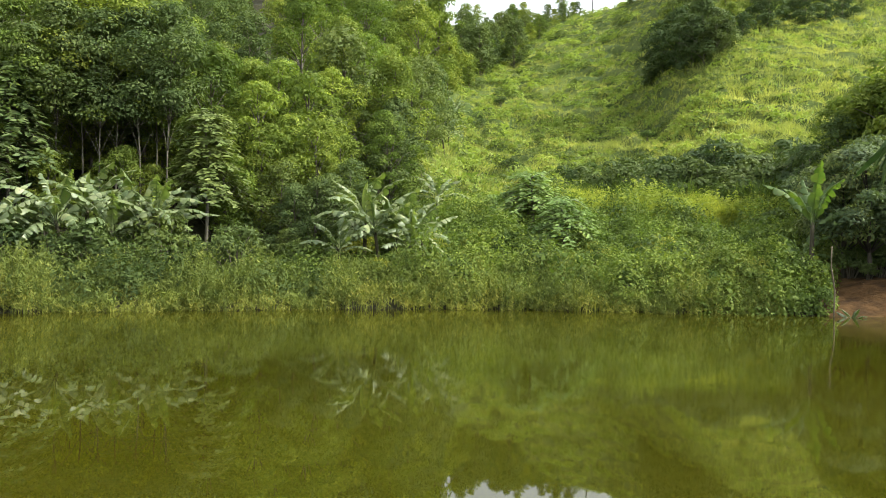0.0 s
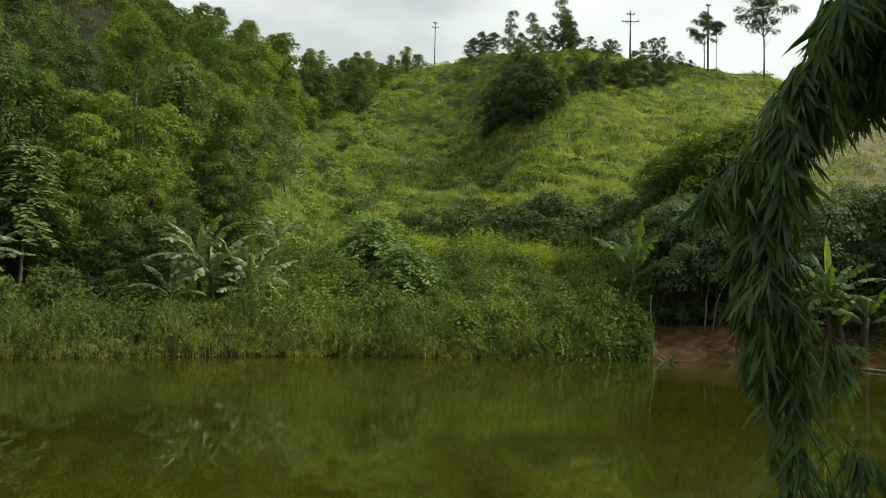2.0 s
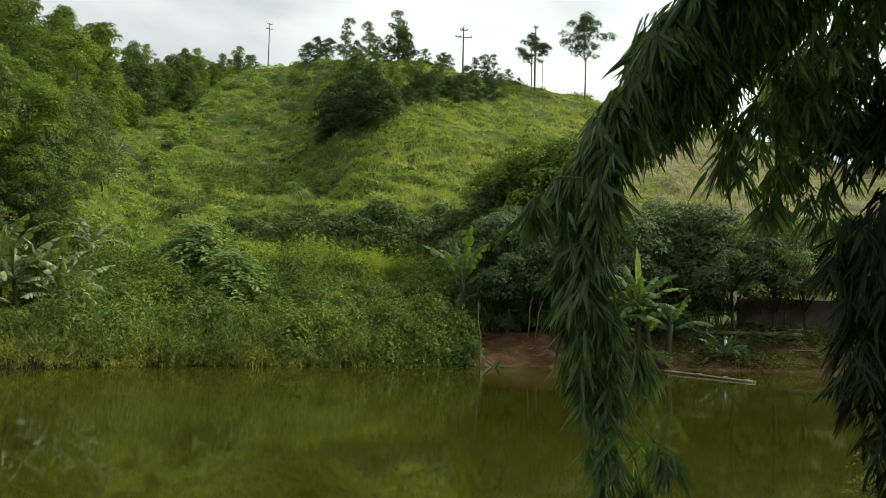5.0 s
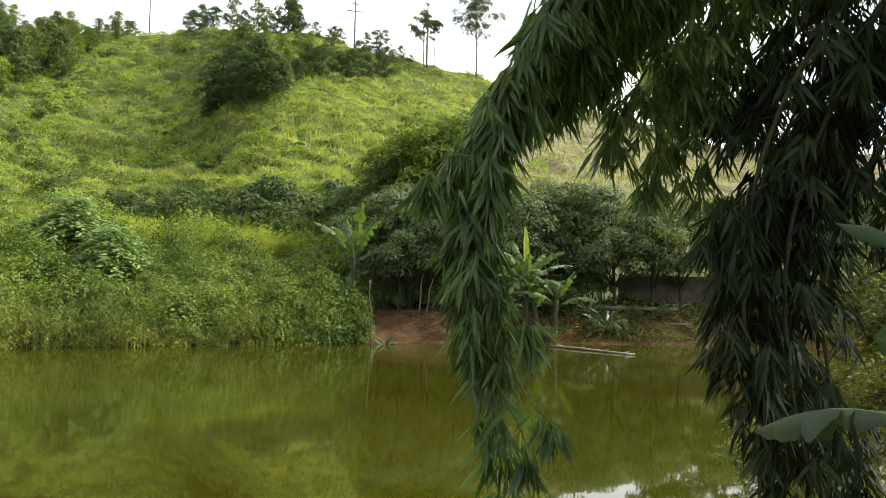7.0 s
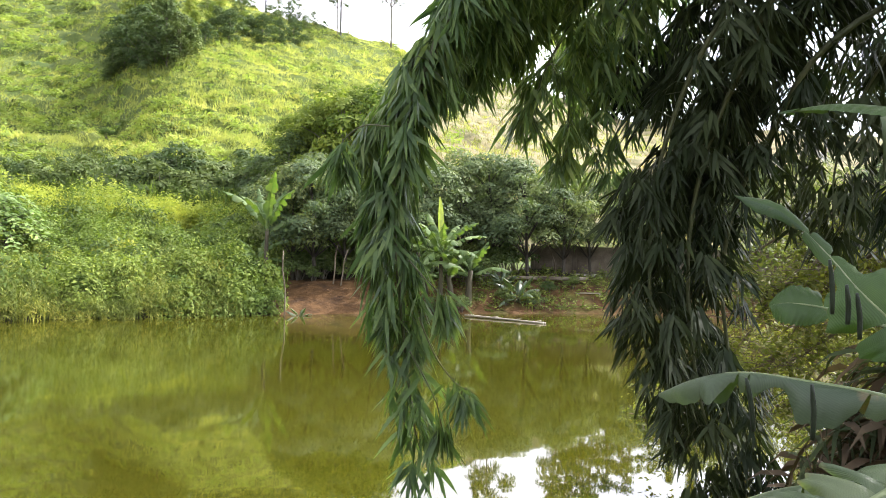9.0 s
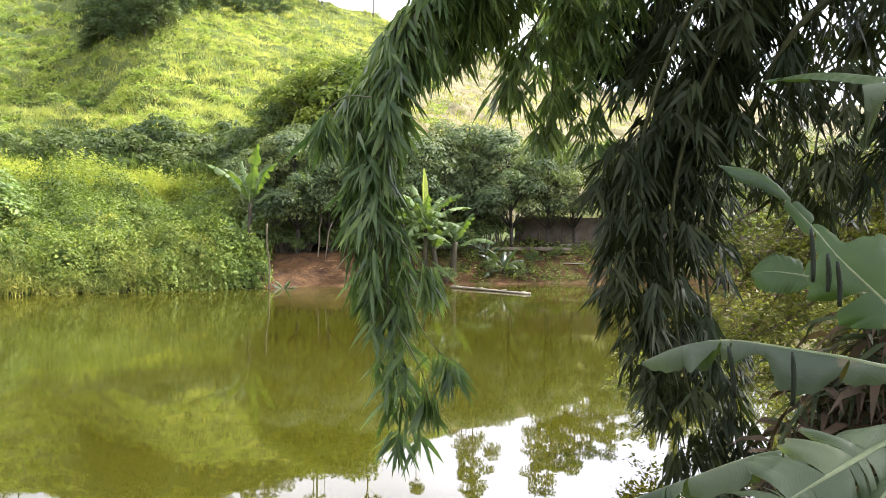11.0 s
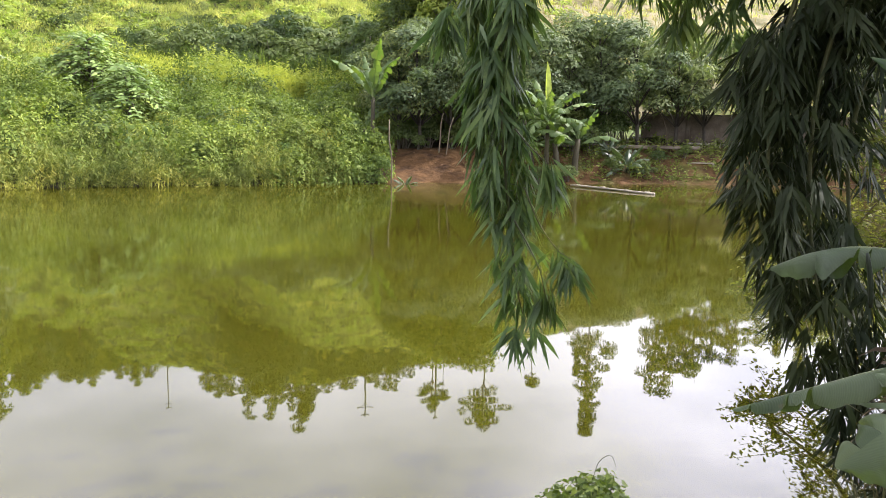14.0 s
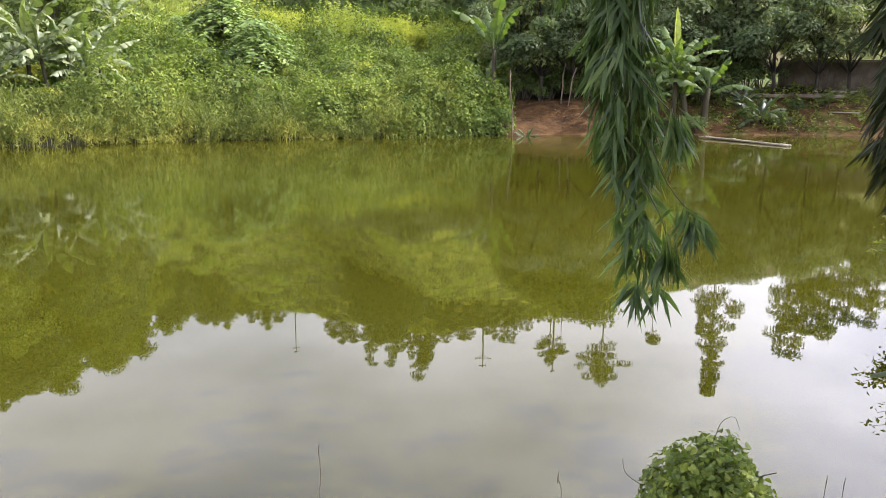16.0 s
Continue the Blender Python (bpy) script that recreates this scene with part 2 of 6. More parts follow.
GROUND, WATER = ground_mat(), water_mat()
GRASS = leaf_mat("grass_blades", (0.17, 0.21, 0.052), (0.32, 0.355, 0.088), (0.46, 0.47, 0.15), 0.44, 0.65, 0.11, 0.08, 1.0, 0.8)
HILLWEED = leaf_mat("hill_weed_leaves", (0.105, 0.185, 0.030), (0.185, 0.28, 0.048), (0.27, 0.35, 0.074), 0.42, 0.65, 0.13, 0.08, 1.0, 0.5)
DRYGRASS = leaf_mat("dry_grass", (0.10, 0.10, 0.042), (0.17, 0.16, 0.072), (0.24, 0.22, 0.11), 0.3, 0.7, 0.5, 0.1)
HERB = leaf_mat("herb_leaves", (0.034, 0.074, 0.010), (0.090, 0.154, 0.018), (0.188, 0.255, 0.037), 0.30, 0.6, 0.22, 0.1, 0.9, 0.7)
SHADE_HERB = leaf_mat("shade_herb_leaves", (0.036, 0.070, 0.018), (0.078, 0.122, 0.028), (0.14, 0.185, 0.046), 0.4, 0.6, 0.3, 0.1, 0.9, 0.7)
VINE = leaf_mat("vine_leaves", (0.030, 0.068, 0.009), (0.082, 0.142, 0.016), (0.172, 0.242, 0.031), 0.30, 0.6, 0.3, 0.1, 0.9, 0.7)
REED = leaf_mat("shore_weed", (0.075, 0.11, 0.014), (0.17, 0.205, 0.030), (0.29, 0.30, 0.058), 0.30, 0.65, 0.5, 0.08, 0.9, 0.8)
CROWN = leaf_mat("crown_leaves", (0.064, 0.110, 0.013), (0.140, 0.202, 0.020), (0.24, 0.295, 0.033), 0.42, 0.65, 0.25, 0.08, 0.9, 0.6)
DARK_CROWN = leaf_mat("dark_crown_leaves", (0.048, 0.080, 0.022), (0.088, 0.135, 0.036), (0.14, 0.18, 0.052), 0.34, 0.6, 0.35, 0.1, 0.8, 0.6)
MANGO = leaf_mat("mango_leaves", (0.050, 0.084, 0.036), (0.112, 0.158, 0.068), (0.20, 0.25, 0.108), 0.36, 0.6, 0.6, 0.15, 0.8, 0.6)
LIME_LEAF = leaf_mat("lime_tree_leaves", (0.088, 0.15, 0.014), (0.175, 0.255, 0.022), (0.28, 0.35, 0.036), 0.44, 0.65, 0.3, 0.08, 0.8, 0.6)
TERRACE = leaf_mat("terrace_leaves", (0.19, 0.25, 0.024), (0.31, 0.365, 0.034), (0.43, 0.46, 0.055), 0.46, 0.6, 0.5, 0.08, 0.8, 0.5)
SHRUB = leaf_mat("shrub_leaves", (0.16, 0.20, 0.020), (0.275, 0.31, 0.030), (0.39, 0.40, 0.050), 0.46, 0.6, 0.8, 0.1, 0.8, 0.6)
BANANA = banana_mat("banana_leaf", (0.048, 0.074, 0.036), (0.070, 0.100, 0.050), (0.095, 0.125, 0.066), 0.25)
NEAR_LEAF = banana_mat("green_banana_leaf", (0.022, 0.050, 0.010), (0.034, 0.070, 0.014), (0.048, 0.088, 0.020), 0.25)
FRESH_BANANA = banana_mat("fresh_banana_leaf", (0.08, 0.13, 0.045), (0.12, 0.175, 0.065), (0.17, 0.225, 0.09), 0.0, 0.6, 0.2)
# paler banana leaf; sun on the waxy blades is put into the colour
SUNLIT_BANANA = banana_mat("sunlit_banana_leaf", (0.10, 0.14, 0.060), (0.18, 0.225, 0.105), (0.30, 0.33, 0.18), 0.0, 0.42, 0.45)
FROND = leaf_mat("frond_leaves", (0.080, 0.130, 0.036), (0.115, 0.170, 0.048), (0.155, 0.205, 0.060), 0.3, 0.55, 0.5, 0.2)
FERN_LEAF = leaf_mat("feathery_leaves", (0.10, 0.185, 0.042), (0.175, 0.28, 0.062), (0.25, 0.36, 0.09), 0.3, 0.55, 0.5, 0.15)
BAMBOO = leaf_mat("bamboo_leaves", (0.030, 0.070, 0.022), (0.080, 0.150, 0.044), (0.235, 0.325, 0.092), 0.46, 0.42, 1.2, 0.28, 0.8, 0.7)
# bamboo leaf again, with the right-hand mass's shade put into its colour
SHADED_BAMBOO = leaf_mat("shaded_bamboo_leaves", (0.012, 0.022, 0.010), (0.022, 0.036, 0.016), (0.038, 0.055, 0.025), 0.16, 0.55, 1.2, 0.15)
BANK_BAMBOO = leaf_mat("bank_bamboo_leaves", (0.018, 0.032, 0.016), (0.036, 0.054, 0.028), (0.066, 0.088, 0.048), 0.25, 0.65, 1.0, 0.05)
DEAD_LEAF = leaf_mat("dead_leaves", (0.035, 0.026, 0.018), (0.070, 0.054, 0.038), (0.12, 0.095, 0.068), 0.2, 0.7, 1.5, 0.1)
CREST = leaf_mat("crest_leaves", (0.034, 0.064, 0.022), (0.066, 0.108, 0.032), (0.11, 0.155, 0.048), 0.3, 0.6, 0.3, 0.1)
SHORE_LEAF = leaf_mat("shore_tree_leaves", (0.052, 0.076, 0.014), (0.115, 0.138, 0.024), (0.21, 0.22, 0.042), 0.5, 0.55, 0.9, 0.15)
BARK = solid_mat("grey_bark", [(0.3, (0.07, 0.06, 0.045)), (0.6, (0.14, 0.125, 0.10)), (0.8, (0.23, 0.215, 0.185))], 3.0, 0.9, 0.5, 22.0, stretch=(1, 1, 0.35))
STAKE_BARK = solid_mat("brown_bark", [(0.3, (0.08, 0.062, 0.04)), (0.6, (0.16, 0.13, 0.09)), (0.8, (0.24, 0.20, 0.15))], 3.0, 0.9, 0.5, 22.0, stretch=(1, 1, 0.35))
DARK_BARK = solid_mat("dark_bark", [(0.3, (0.03, 0.025, 0.02)), (0.6, (0.06, 0.052, 0.04)), (0.8, (0.11, 0.10, 0.08))], 3.0, 0.9, 0.5, 22.0, stretch=(1, 1, 0.35))
STEM = solid_mat("banana_stem", [(0.3, (0.022, 0.017, 0.009)), (0.55, (0.05, 0.044, 0.021)), (0.8, (0.095, 0.08, 0.042))], 4.0, 0.75, 0.5, 30.0, stretch=(1, 1, 0.2))
STRIP = solid_mat("rolled_leaf_strip", [(0.3, (0.006, 0.011, 0.005)), (0.7, (0.016, 0.024, 0.011))], 8.0, 0.6, 0.3, 60.0, stretch=(1, 1, 0.2))
CULM = solid_mat("bamboo_culm", [(0.3, (0.035, 0.045, 0.016)), (0.7, (0.08, 0.085, 0.034))], 3.0, 0.5, 0.2, 40.0)
RIB = solid_mat("banana_midrib", [(0.3, (0.11, 0.145, 0.06)), (0.7, (0.17, 0.20, 0.095))], 4.0, 0.45, 0.15, 40.0)
CONCRETE = solid_mat("old_concrete", [(0.3, (0.055, 0.044, 0.031)), (0.5, (0.115, 0.094, 0.068)), (0.75, (0.20, 0.17, 0.13))], 1.6, 0.9, 0.4, 20.0)
POLEMAT = solid_mat("pole_concrete", [(0.3, (0.10, 0.10, 0.10)), (0.7, (0.2, 0.2, 0.2))], 2.0, 0.85, 0.2, 30.0)
TIMBER = solid_mat("weathered_timber", [(0.3, (0.14, 0.12, 0.085)), (0.6, (0.26, 0.23, 0.17)), (0.8, (0.40, 0.36, 0.28))], 2.5, 0.8, 0.3, 30.0, stretch=(0.3, 1, 1), random_tint=0.6)


# ---------------------------------------------------------------- mesh helpers
def mesh_of(name, V, F, smooth=False):
    """A mesh from an array of points and an array (or a list of arrays) of faces."""
    me = bpy.data.meshes.new(name)
    V = np.asarray(V, dtype=np.float32)
    groups = F if isinstance(F, list) else [F]
    groups = [np.asarray(g, dtype=np.int32) for g in groups if len(g)]
    loops = np.concatenate([g.ravel() for g in groups])
    sizes = np.concatenate([np.full(len(g), g.shape[1], dtype=np.int32) for g in groups])
    starts = np.concatenate([[0], np.cumsum(sizes)[:-1]]).astype(np.int32)
    me.vertices.add(len(V))
    me.vertices.foreach_set("co", V.ravel())
    me.loops.add(len(loops))
    me.loops.foreach_set("vertex_index", loops)
    me.polygons.add(len(sizes))
    me.polygons.foreach_set("loop_start", starts)
    if smooth:
        me.polygons.foreach_set("use_smooth", np.ones(len(sizes), dtype=bool))
    me.update(calc_edges=True)
    return me


def part(name, me, material, parent=None, label="", m=None):
    if not me.materials:
        me.materials.append(material)
    ob = new(name, me)
    if parent is not None:
        ob.parent = parent
    if m is not None:
        ob.matrix_basis = m
    return tagged(ob, label)


def thing(name, label, category, group="", kind="", m=None):
    ob = new(name)
    ob.empty_display_size = 0.2
    if m is not None:
        ob.matrix_basis = m
    return tagged(ob, label, category, group, kind)


def unit(a):
    return a / np.maximum(np.linalg.norm(a, axis=-1, keepdims=True), 1e-9)


def leaves(P, A, L, W, rng, fold=0.25, lift=None, tri=False):
    """One folded four-cornered (or, far off, three-cornered) leaf at each point P along the axis A, of length L and width W."""
    n = len(P)
    A = unit(A)
    side = unit(np.cross(A, unit(rng.normal(size=(n, 3))) if lift is None else lift))
    up = np.cross(side, A)
    L, W = np.broadcast_to(L, n)[:, None], np.broadcast_to(W, n)[:, None]
    mid = P + A * L * 0.45
    if tri:
        V = np.stack([P - side * W * 0.5, P + side * W * 0.5 + up * W * fold, P + A * L], 1).reshape(-1, 3)
        return V, np.arange(3 * n).reshape(n, 3)
    V = np.stack([P, mid + side * W * 0.5 + up * W * fold, P + A * L - up * W * fold, mid - side * W * 0.5 + up * W * fold], 1).reshape(-1, 3)
    return V, np.arange(4 * n).reshape(n, 4)


def lances(P, A, L, W, rng, droop=0.25, lift=None):
    """One slender pointed leaf of six corners at each point, bending down towards its tip."""
    n = len(P)
    A = unit(A)
    side = unit(np.cross(A, unit(rng.normal(size=(n, 3))) if lift is None else lift))
    L, W = np.broadcast_to(L, n)[:, None], np.broadcast_to(W, n)[:, None]
    down = np.array([0, 0, -1.0])
    q1 = P + A * L * 0.28 + down * L * droop * 0.06
    q2 = P + A * L * 0.65 + down * L * droop * 0.35
    V = np.stack([P, q1 + side * W * 0.5, q1 - side * W * 0.5, q2 + side * W * 0.36, q2 - side * W * 0.36, P + A * L + down * L * droop], 1).reshape(-1, 3)
    i = np.arange(n)[:, None] * 6
    return V, [np.concatenate([i + [0, 2, 1], i + [3, 4, 5]]), i + [1, 2, 4, 3]]


def blades(P, H, W, lean, rng, tri=False):
    """One bent blade of grass at each point: a narrow strip to a tip; far off a plain point."""
    n = len(P)
    a = rng.uniform(0, 2 * np.pi, n)
    d = np.stack([np.cos(a), np.sin(a), np.zeros(n)], 1)
    s = np.stack([-np.sin(a), np.cos(a), np.zeros(n)], 1)
    b = rng.uniform(0, 2 * np.pi, n)[:, None]
    s = s * np.cos(b) + d * np.sin(b)
    H, W = np.broadcast_to(H, n)[:, None], np.broadcast_to(W, n)[:, None]
    lean = rng.uniform(0.1, 1.0, n)[:, None] * lean
    up = np.array([0, 0, 1.0])
    if tri:
        V = np.stack([P + s * W * 0.6, P - s * W * 0.6, P + up * H * (1 - 0.25 * lean) + d * H * lean * 0.8], 1).reshape(-1, 3)
        return V, np.arange(3 * n).reshape(n, 3)
    m1 = P + up * H * 0.6 + d * H * lean * 0.35
    tip = P + up * H * (1 - 0.25 * lean) + d * H * lean
    V = np.stack([P + s * W * 0.5, P - s * W * 0.5, m1 + s * W * 0.4, m1 - s * W * 0.4, tip], 1).reshape(-1, 3)
    i = np.arange(n)[:, None] * 5
    return V, [i + [0, 1, 3, 2], i + [2, 3, 4]]


def join(pieces):
    """Several (points, faces) put into one."""
    Vs, by = [], {}
    base = 0
    for V, F in pieces:
        for g in (F if isinstance(F, list) else [F]):
            g = np.asarray(g)
            by.setdefault(g.shape[1], []).append(g + base)
        Vs.append(V)
        base += len(V)
    return np.concatenate(Vs), [np.concatenate(g) for g in by.values()]


def tube(path, radii, sides=7):
    """A closed tapering tube along a path."""
    P = np.asarray(path, float)
    R = np.broadcast_to(np.asarray(radii, float), len(P))
    T = unit(np.gradient(P, axis=0))
    ref = np.array([0.31, 0.17, 0.0]) if abs(T[0][2]) > 0.5 else np.array([0, 0, 1.0])
    s = unit(np.cross(T, ref))
    u = np.cross(s, T)
    a = np.arange(sides) / sides * 2 * np.pi
    ring = P[:, None] + R[:, None, None] * (np.cos(a)[None, :, None] * s[:, None] + np.sin(a)[None, :, None] * u[:, None])
    V = np.concatenate([ring.reshape(-1, 3), P[:1], P[-1:]])
    k, j = np.meshgrid(np.arange(len(P) - 1), np.arange(sides), indexing="ij")
    k, j = k.ravel(), j.ravel()
    n = (j + 1) % sides
    quads = np.stack([k * sides + j, k * sides + n, (k + 1) * sides + n, (k + 1) * sides + j], 1)
    j = np.arange(sides)
    n = (j + 1) % sides
    e = (len(P) - 1) * sides
    caps = np.concatenate([np.stack([n, j, np.full(sides, len(V) - 2)], 1), np.stack([e + j, e + n, np.full(sides, len(V) - 1)], 1)])
    return V, [quads, caps]


def curve(points, n=16):
    """A smooth line through a few points."""
    P = np.asarray(points, float)
    t = np.linspace(0, len(P) - 1, n)
    Q = np.concatenate([2 * P[:1] - P[1:2], P, 2 * P[-1:] - P[-2:-1]])
    out = []
    for v in t:
        i = min(int(v), len(P) - 2)
        f = v - i
        a, b, c, d = Q[i:i + 4]
        out.append(0.5 * (2 * b + (c - a) * f + (2 * a - 5 * b + 4 * c - d) * f * f + (3 * b - a - 3 * c + d) * f ** 3))
    return np.array(out)


def box(sx, sy, sz, bevel=0.01):
    bm = bmesh.new()
    bmesh.ops.create_cube(bm, size=1, matrix=Matrix.Diagonal((sx, sy, sz, 1)))
    bmesh.ops.bevel(bm, geom=bm.edges[:], offset=bevel, segments=1, affect="EDGES")
    me = bpy.data.meshes.new("piece")
    bm.to_mesh(me)
    bm.free()
    return me


# ---------------------------------------------------------------- the lie of the land
SHORE_AZ = np.array([-180, -110, -85, -70, -55, -40, -25, -10, -3, 5, 13, 20, 25, 40, 60, 80, 110, 180.0])
SHORE_FAR = np.array([9, 9, 15, 25.5, 28.6, 28, 28.6, 28.9, 30.2, 31.3, 32.5, 34, 35, 36, 28, 16, 9, 9.0])
SHORE_NEAR = np.array([9, 9, 14.9, 9, 6, 4.6, 3.9, 3.6, 3.5, 3.4, 3.3, 3.2, 3.3, 5.6, 10, 15.9, 9, 9.0])
RIDGE_AZ = np.array([-180, -110, -75, -55, -40, -36, -32, -27, -22, -16, -10, -5, 1.5, 7, 12, 18, 24, 32, 45, 70, 110, 180.0])
RIDGE_Z = np.array([14, 16, 44, 55, 53, 49.5, 44, 40, 39, 41.5, 44.5, 45.2, 42.0, 39, 35.5, 31.5, 26, 24.5, 22, 20, 16, 14.0])
D_STEPS = np.array([0, 0.8, 2.5, 6, 10, 14, 20, 24, 48, 82, 112, 130, 200, 600, 4500.0])
BANK_LEFT = np.array([0, 0.30, 0.7, 1.3, 2.3, 3.4, 3.75, 4.6])
BANK_RIGHT = np.array([0, 0.35, 0.95, 1.45, 1.55, 1.9, 3.4, 5.2])
BANK_WOOD = np.array([0, 0.30, 0.7, 1.3, 2.6, 4.2, 6.6, 8.2])
SLOPE = np.array([0, 0.24, 0.645, 1.0, 1.02, 0.75, 0.5, 0.0])


def bumps(x, y, s):
    return (np.sin(x * s + 1.3 * np.sin(y * s * 0.7)) + np.sin(y * s * 1.13 + 2.1 + 1.1 * np.sin(x * s * 0.83)) + np.sin((x + y) * s * 0.61 + 0.4)) / 3


def hummocks(x, y):
    """Rounded tussocky swells, drawn out along the contour, with creases between them; 0 to 1."""
    a = np.abs(bumps(x * 0.62 + 0.25 * y, y * 1.25, 0.9))
    b = np.abs(bumps(x * 0.7 - 0.3 * y, y * 1.3 + 3.0, 1.9))
    return 1 - np.minimum(1, 1.5 * (0.62 * a + 0.38 * b))


def ease(v):
    v = np.clip(v, 0, 1)
    return v * v * (3 - 2 * v)


def slope_z(x, y):
    """Height of banks and hill before the left side is drawn out."""
    x, y = np.asarray(x, float), np.asarray(y, float)
    r, az = np.hypot(x, y), np.degrees(np.arctan2(x, y))
    far, near = np.interp(az, SHORE_AZ, SHORE_FAR), np.interp(az, SHORE_AZ, SHORE_NEAR)
    wob = 0.35 * bumps(x, y, 0.55) + 0.25 * bumps(x, y, 1.7)
    far, near = far + wob, near + 0.5 * wob
    d = r - far
    top = np.interp(az, RIDGE_AZ, RIDGE_Z)
    z = np.zeros_like(d)
    right, wood = ease((az + 0.5) / 3.0), ease((-az - 24) / 6.0)
    for w, bank in ((1 - right - wood, BANK_LEFT), (right, BANK_RIGHT), (wood, BANK_WOOD)):
        foot = bank[-1]
        zi = np.interp(d, D_STEPS[:8], bank) + (top[...] - foot) * np.interp(d, D_STEPS[7:], SLOPE)
        z += w * zi
    z += np.clip(d / 12, 0, 1) * (0.22 * bumps(x, y, 0.5) + 0.6 * bumps(x, y, 0.13) + 0.42 * np.abs(bumps(x, y, 0.95)) + 0.22 * bumps(y, x, 1.7)) * np.clip(3 - d / 200, 0, 1)
    z += ease((d - 14) / 6) * ease((150 - d) / 40) * 0.75 * hummocks(x, y)
    inside = (d < 0) & (r > near)
    z = np.where(inside, -1.2 * ease(np.minimum(-d, r - near) / 3.0), z)
    bank = 0.85 * ease((near - r) / 1.7) + 0.05 * bumps(x, y, 2.3)
    z = np.where(r <= near, np.maximum(bank, 0.0), z)
    z = np.where((np.abs(az) > 86) & (r > near), np.maximum(z, 0.8), z)
    return z


def recede(az):
    """How much farther off the wooded side of the hill lies than the open side."""
    return 1 + 0.95 * ease((-7 - np.asarray(az, float)) / 8) * ease((np.asarray(az, float) + 110) / 30)


def reach(az, r):
    return np.where(np.asarray(r) > 45, 45 + (r - 45) * recede(az), r)


def ground_z(x, y):
    x, y = np.asarray(x, float), np.asarray(y, float)
    far = np.maximum(np.hypot(x, y), 1e-6)
    k = recede(np.degrees(np.arctan2(x, y)))
    q = np.where(far > 45, 45 + (far - 45) / k, far) / far
    return EYE.z + (slope_z(x * q, y * q) - EYE.z) / q


def at(az, r, lift=0.0):
    """The point of the ground at a bearing and distance from the standing place."""
    r = float(reach(az, r))
    x, y = r * math.sin(radians(az)), r * math.cos(radians(az))
    return Vector((x, y, float(ground_z(x, y)) + lift))


def at_many(az, r):
    r = reach(az, r)
    x, y = r * np.sin(np.radians(az)), r * np.cos(np.radians(az))
    return np.stack([x, y, ground_z(x, y)], 1)


def sight(az, el, r):
    """A point r metres along a bearing and a slope from the eye."""
    a, e = radians(az), radians(el)
    return np.array([r * math.sin(a), r * math.cos(a), EYE.z + r * math.tan(e)])


def build_ground():
    az = np.radians(np.concatenate([np.arange(-180, -66, 4.0), np.arange(-66, -32, 0.6), np.arange(-32, 27, 0.3), np.arange(27, 54, 0.6), np.arange(54, 180, 4.0)]))
    r = np.concatenate([[0.05], np.arange(0.6, 8, 0.35), np.arange(8, 26, 1.5), np.arange(26, 56, 0.5), np.arange(56, 150, 0.6), np.geomspace(150, 4500, 26)])
    A, R = np.meshgrid(az, r, indexing="ij")
    far = reach(np.degrees(A), R)
    x, y = far * np.sin(A), far * np.cos(A)
    z = ground_z(x, y)
    na, nr = A.shape
    i, j = np.meshgrid(np.arange(na), np.arange(nr - 1), indexing="ij")
    i, j = i.ravel(), j.ravel()
    n = (i + 1) % na
    F = np.stack([i * nr + j, i * nr + j + 1, n * nr + j + 1, n * nr + j], 1)
    k = np.arange(na)
    cap = np.stack([np.full(na, na * nr), k * nr, (k + 1) % na * nr], 1)
    me = mesh_of("ground", np.concatenate([np.stack([x, y, z], -1).reshape(-1, 3), [[0, 0, z[0, 0]]]]), [F, cap], True)
    deg = np.degrees(A)
    d = R - np.interp(deg, SHORE_AZ, SHORE_FAR)
    deg = deg + 1.6 * bumps(x, y, 0.31) + 0.8 * bumps(x, y, 0.9)
    d = d + 1.2 * bumps(y, x, 0.37) + 0.5 * bumps(x, y, 1.1)
    soil = ease((deg + 0.8) / 1.2) * ease((9.0 - deg) / 2) * ease((8.5 - d) / 2) + 0.52 * ease((deg - 5) / 3) * ease((40 - deg) / 5) * ease((7 - d) / 2)
    soil = soil * ease((d + 3) / 2)
    soil = np.maximum(soil, 0.45 * ease((6 - R) / 3))
    dry = ease((deg - 6.0) / 8) * ease((d - 15) / 6) * ease((112 - d) / 10)
    # litter under wood and fruit trees; along the left shore it imitates shaded gaps
    litter_shade = ease((-deg - 26) / 4) * ease((d - 5) / 3) + ease((-0.5 - deg) / 1.5) * ease((9 - d) / 4) * ease((d + 3) / 2) + ease((deg - 1) / 3) * ease((30 - deg) / 4) * ease((d - 4.5) / 2) * ease((13 - d) / 3)
    for name, values in (("soil", soil), ("dry", dry), ("litter_shade", litter_shade)):
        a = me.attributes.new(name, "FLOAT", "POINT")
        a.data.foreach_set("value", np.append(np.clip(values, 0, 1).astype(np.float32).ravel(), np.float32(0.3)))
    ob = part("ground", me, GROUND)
    tagged(ob, "grassy hillside and banks with bare red earth", "ground", kind="structure")


def build_water():
    az = np.radians(np.arange(-180, 180, 2.0))
    far = np.interp(np.degrees(az), SHORE_AZ, SHORE_FAR) + 2.0
    V = np.concatenate([[[0, 0, 0]], np.stack([far * np.sin(az), far * np.cos(az), 0 * az], 1)])
    n = len(az)
    i = np.arange(n)
    F = np.stack([np.zeros(n, int), 1 + (i + 1) % n, 1 + i], 1)
    ob = part("water", mesh_of("water", V, F), WATER)
    tagged(ob, "still algae-green pond water with faint ripples", "water", kind="structure")


build_ground()
build_water()


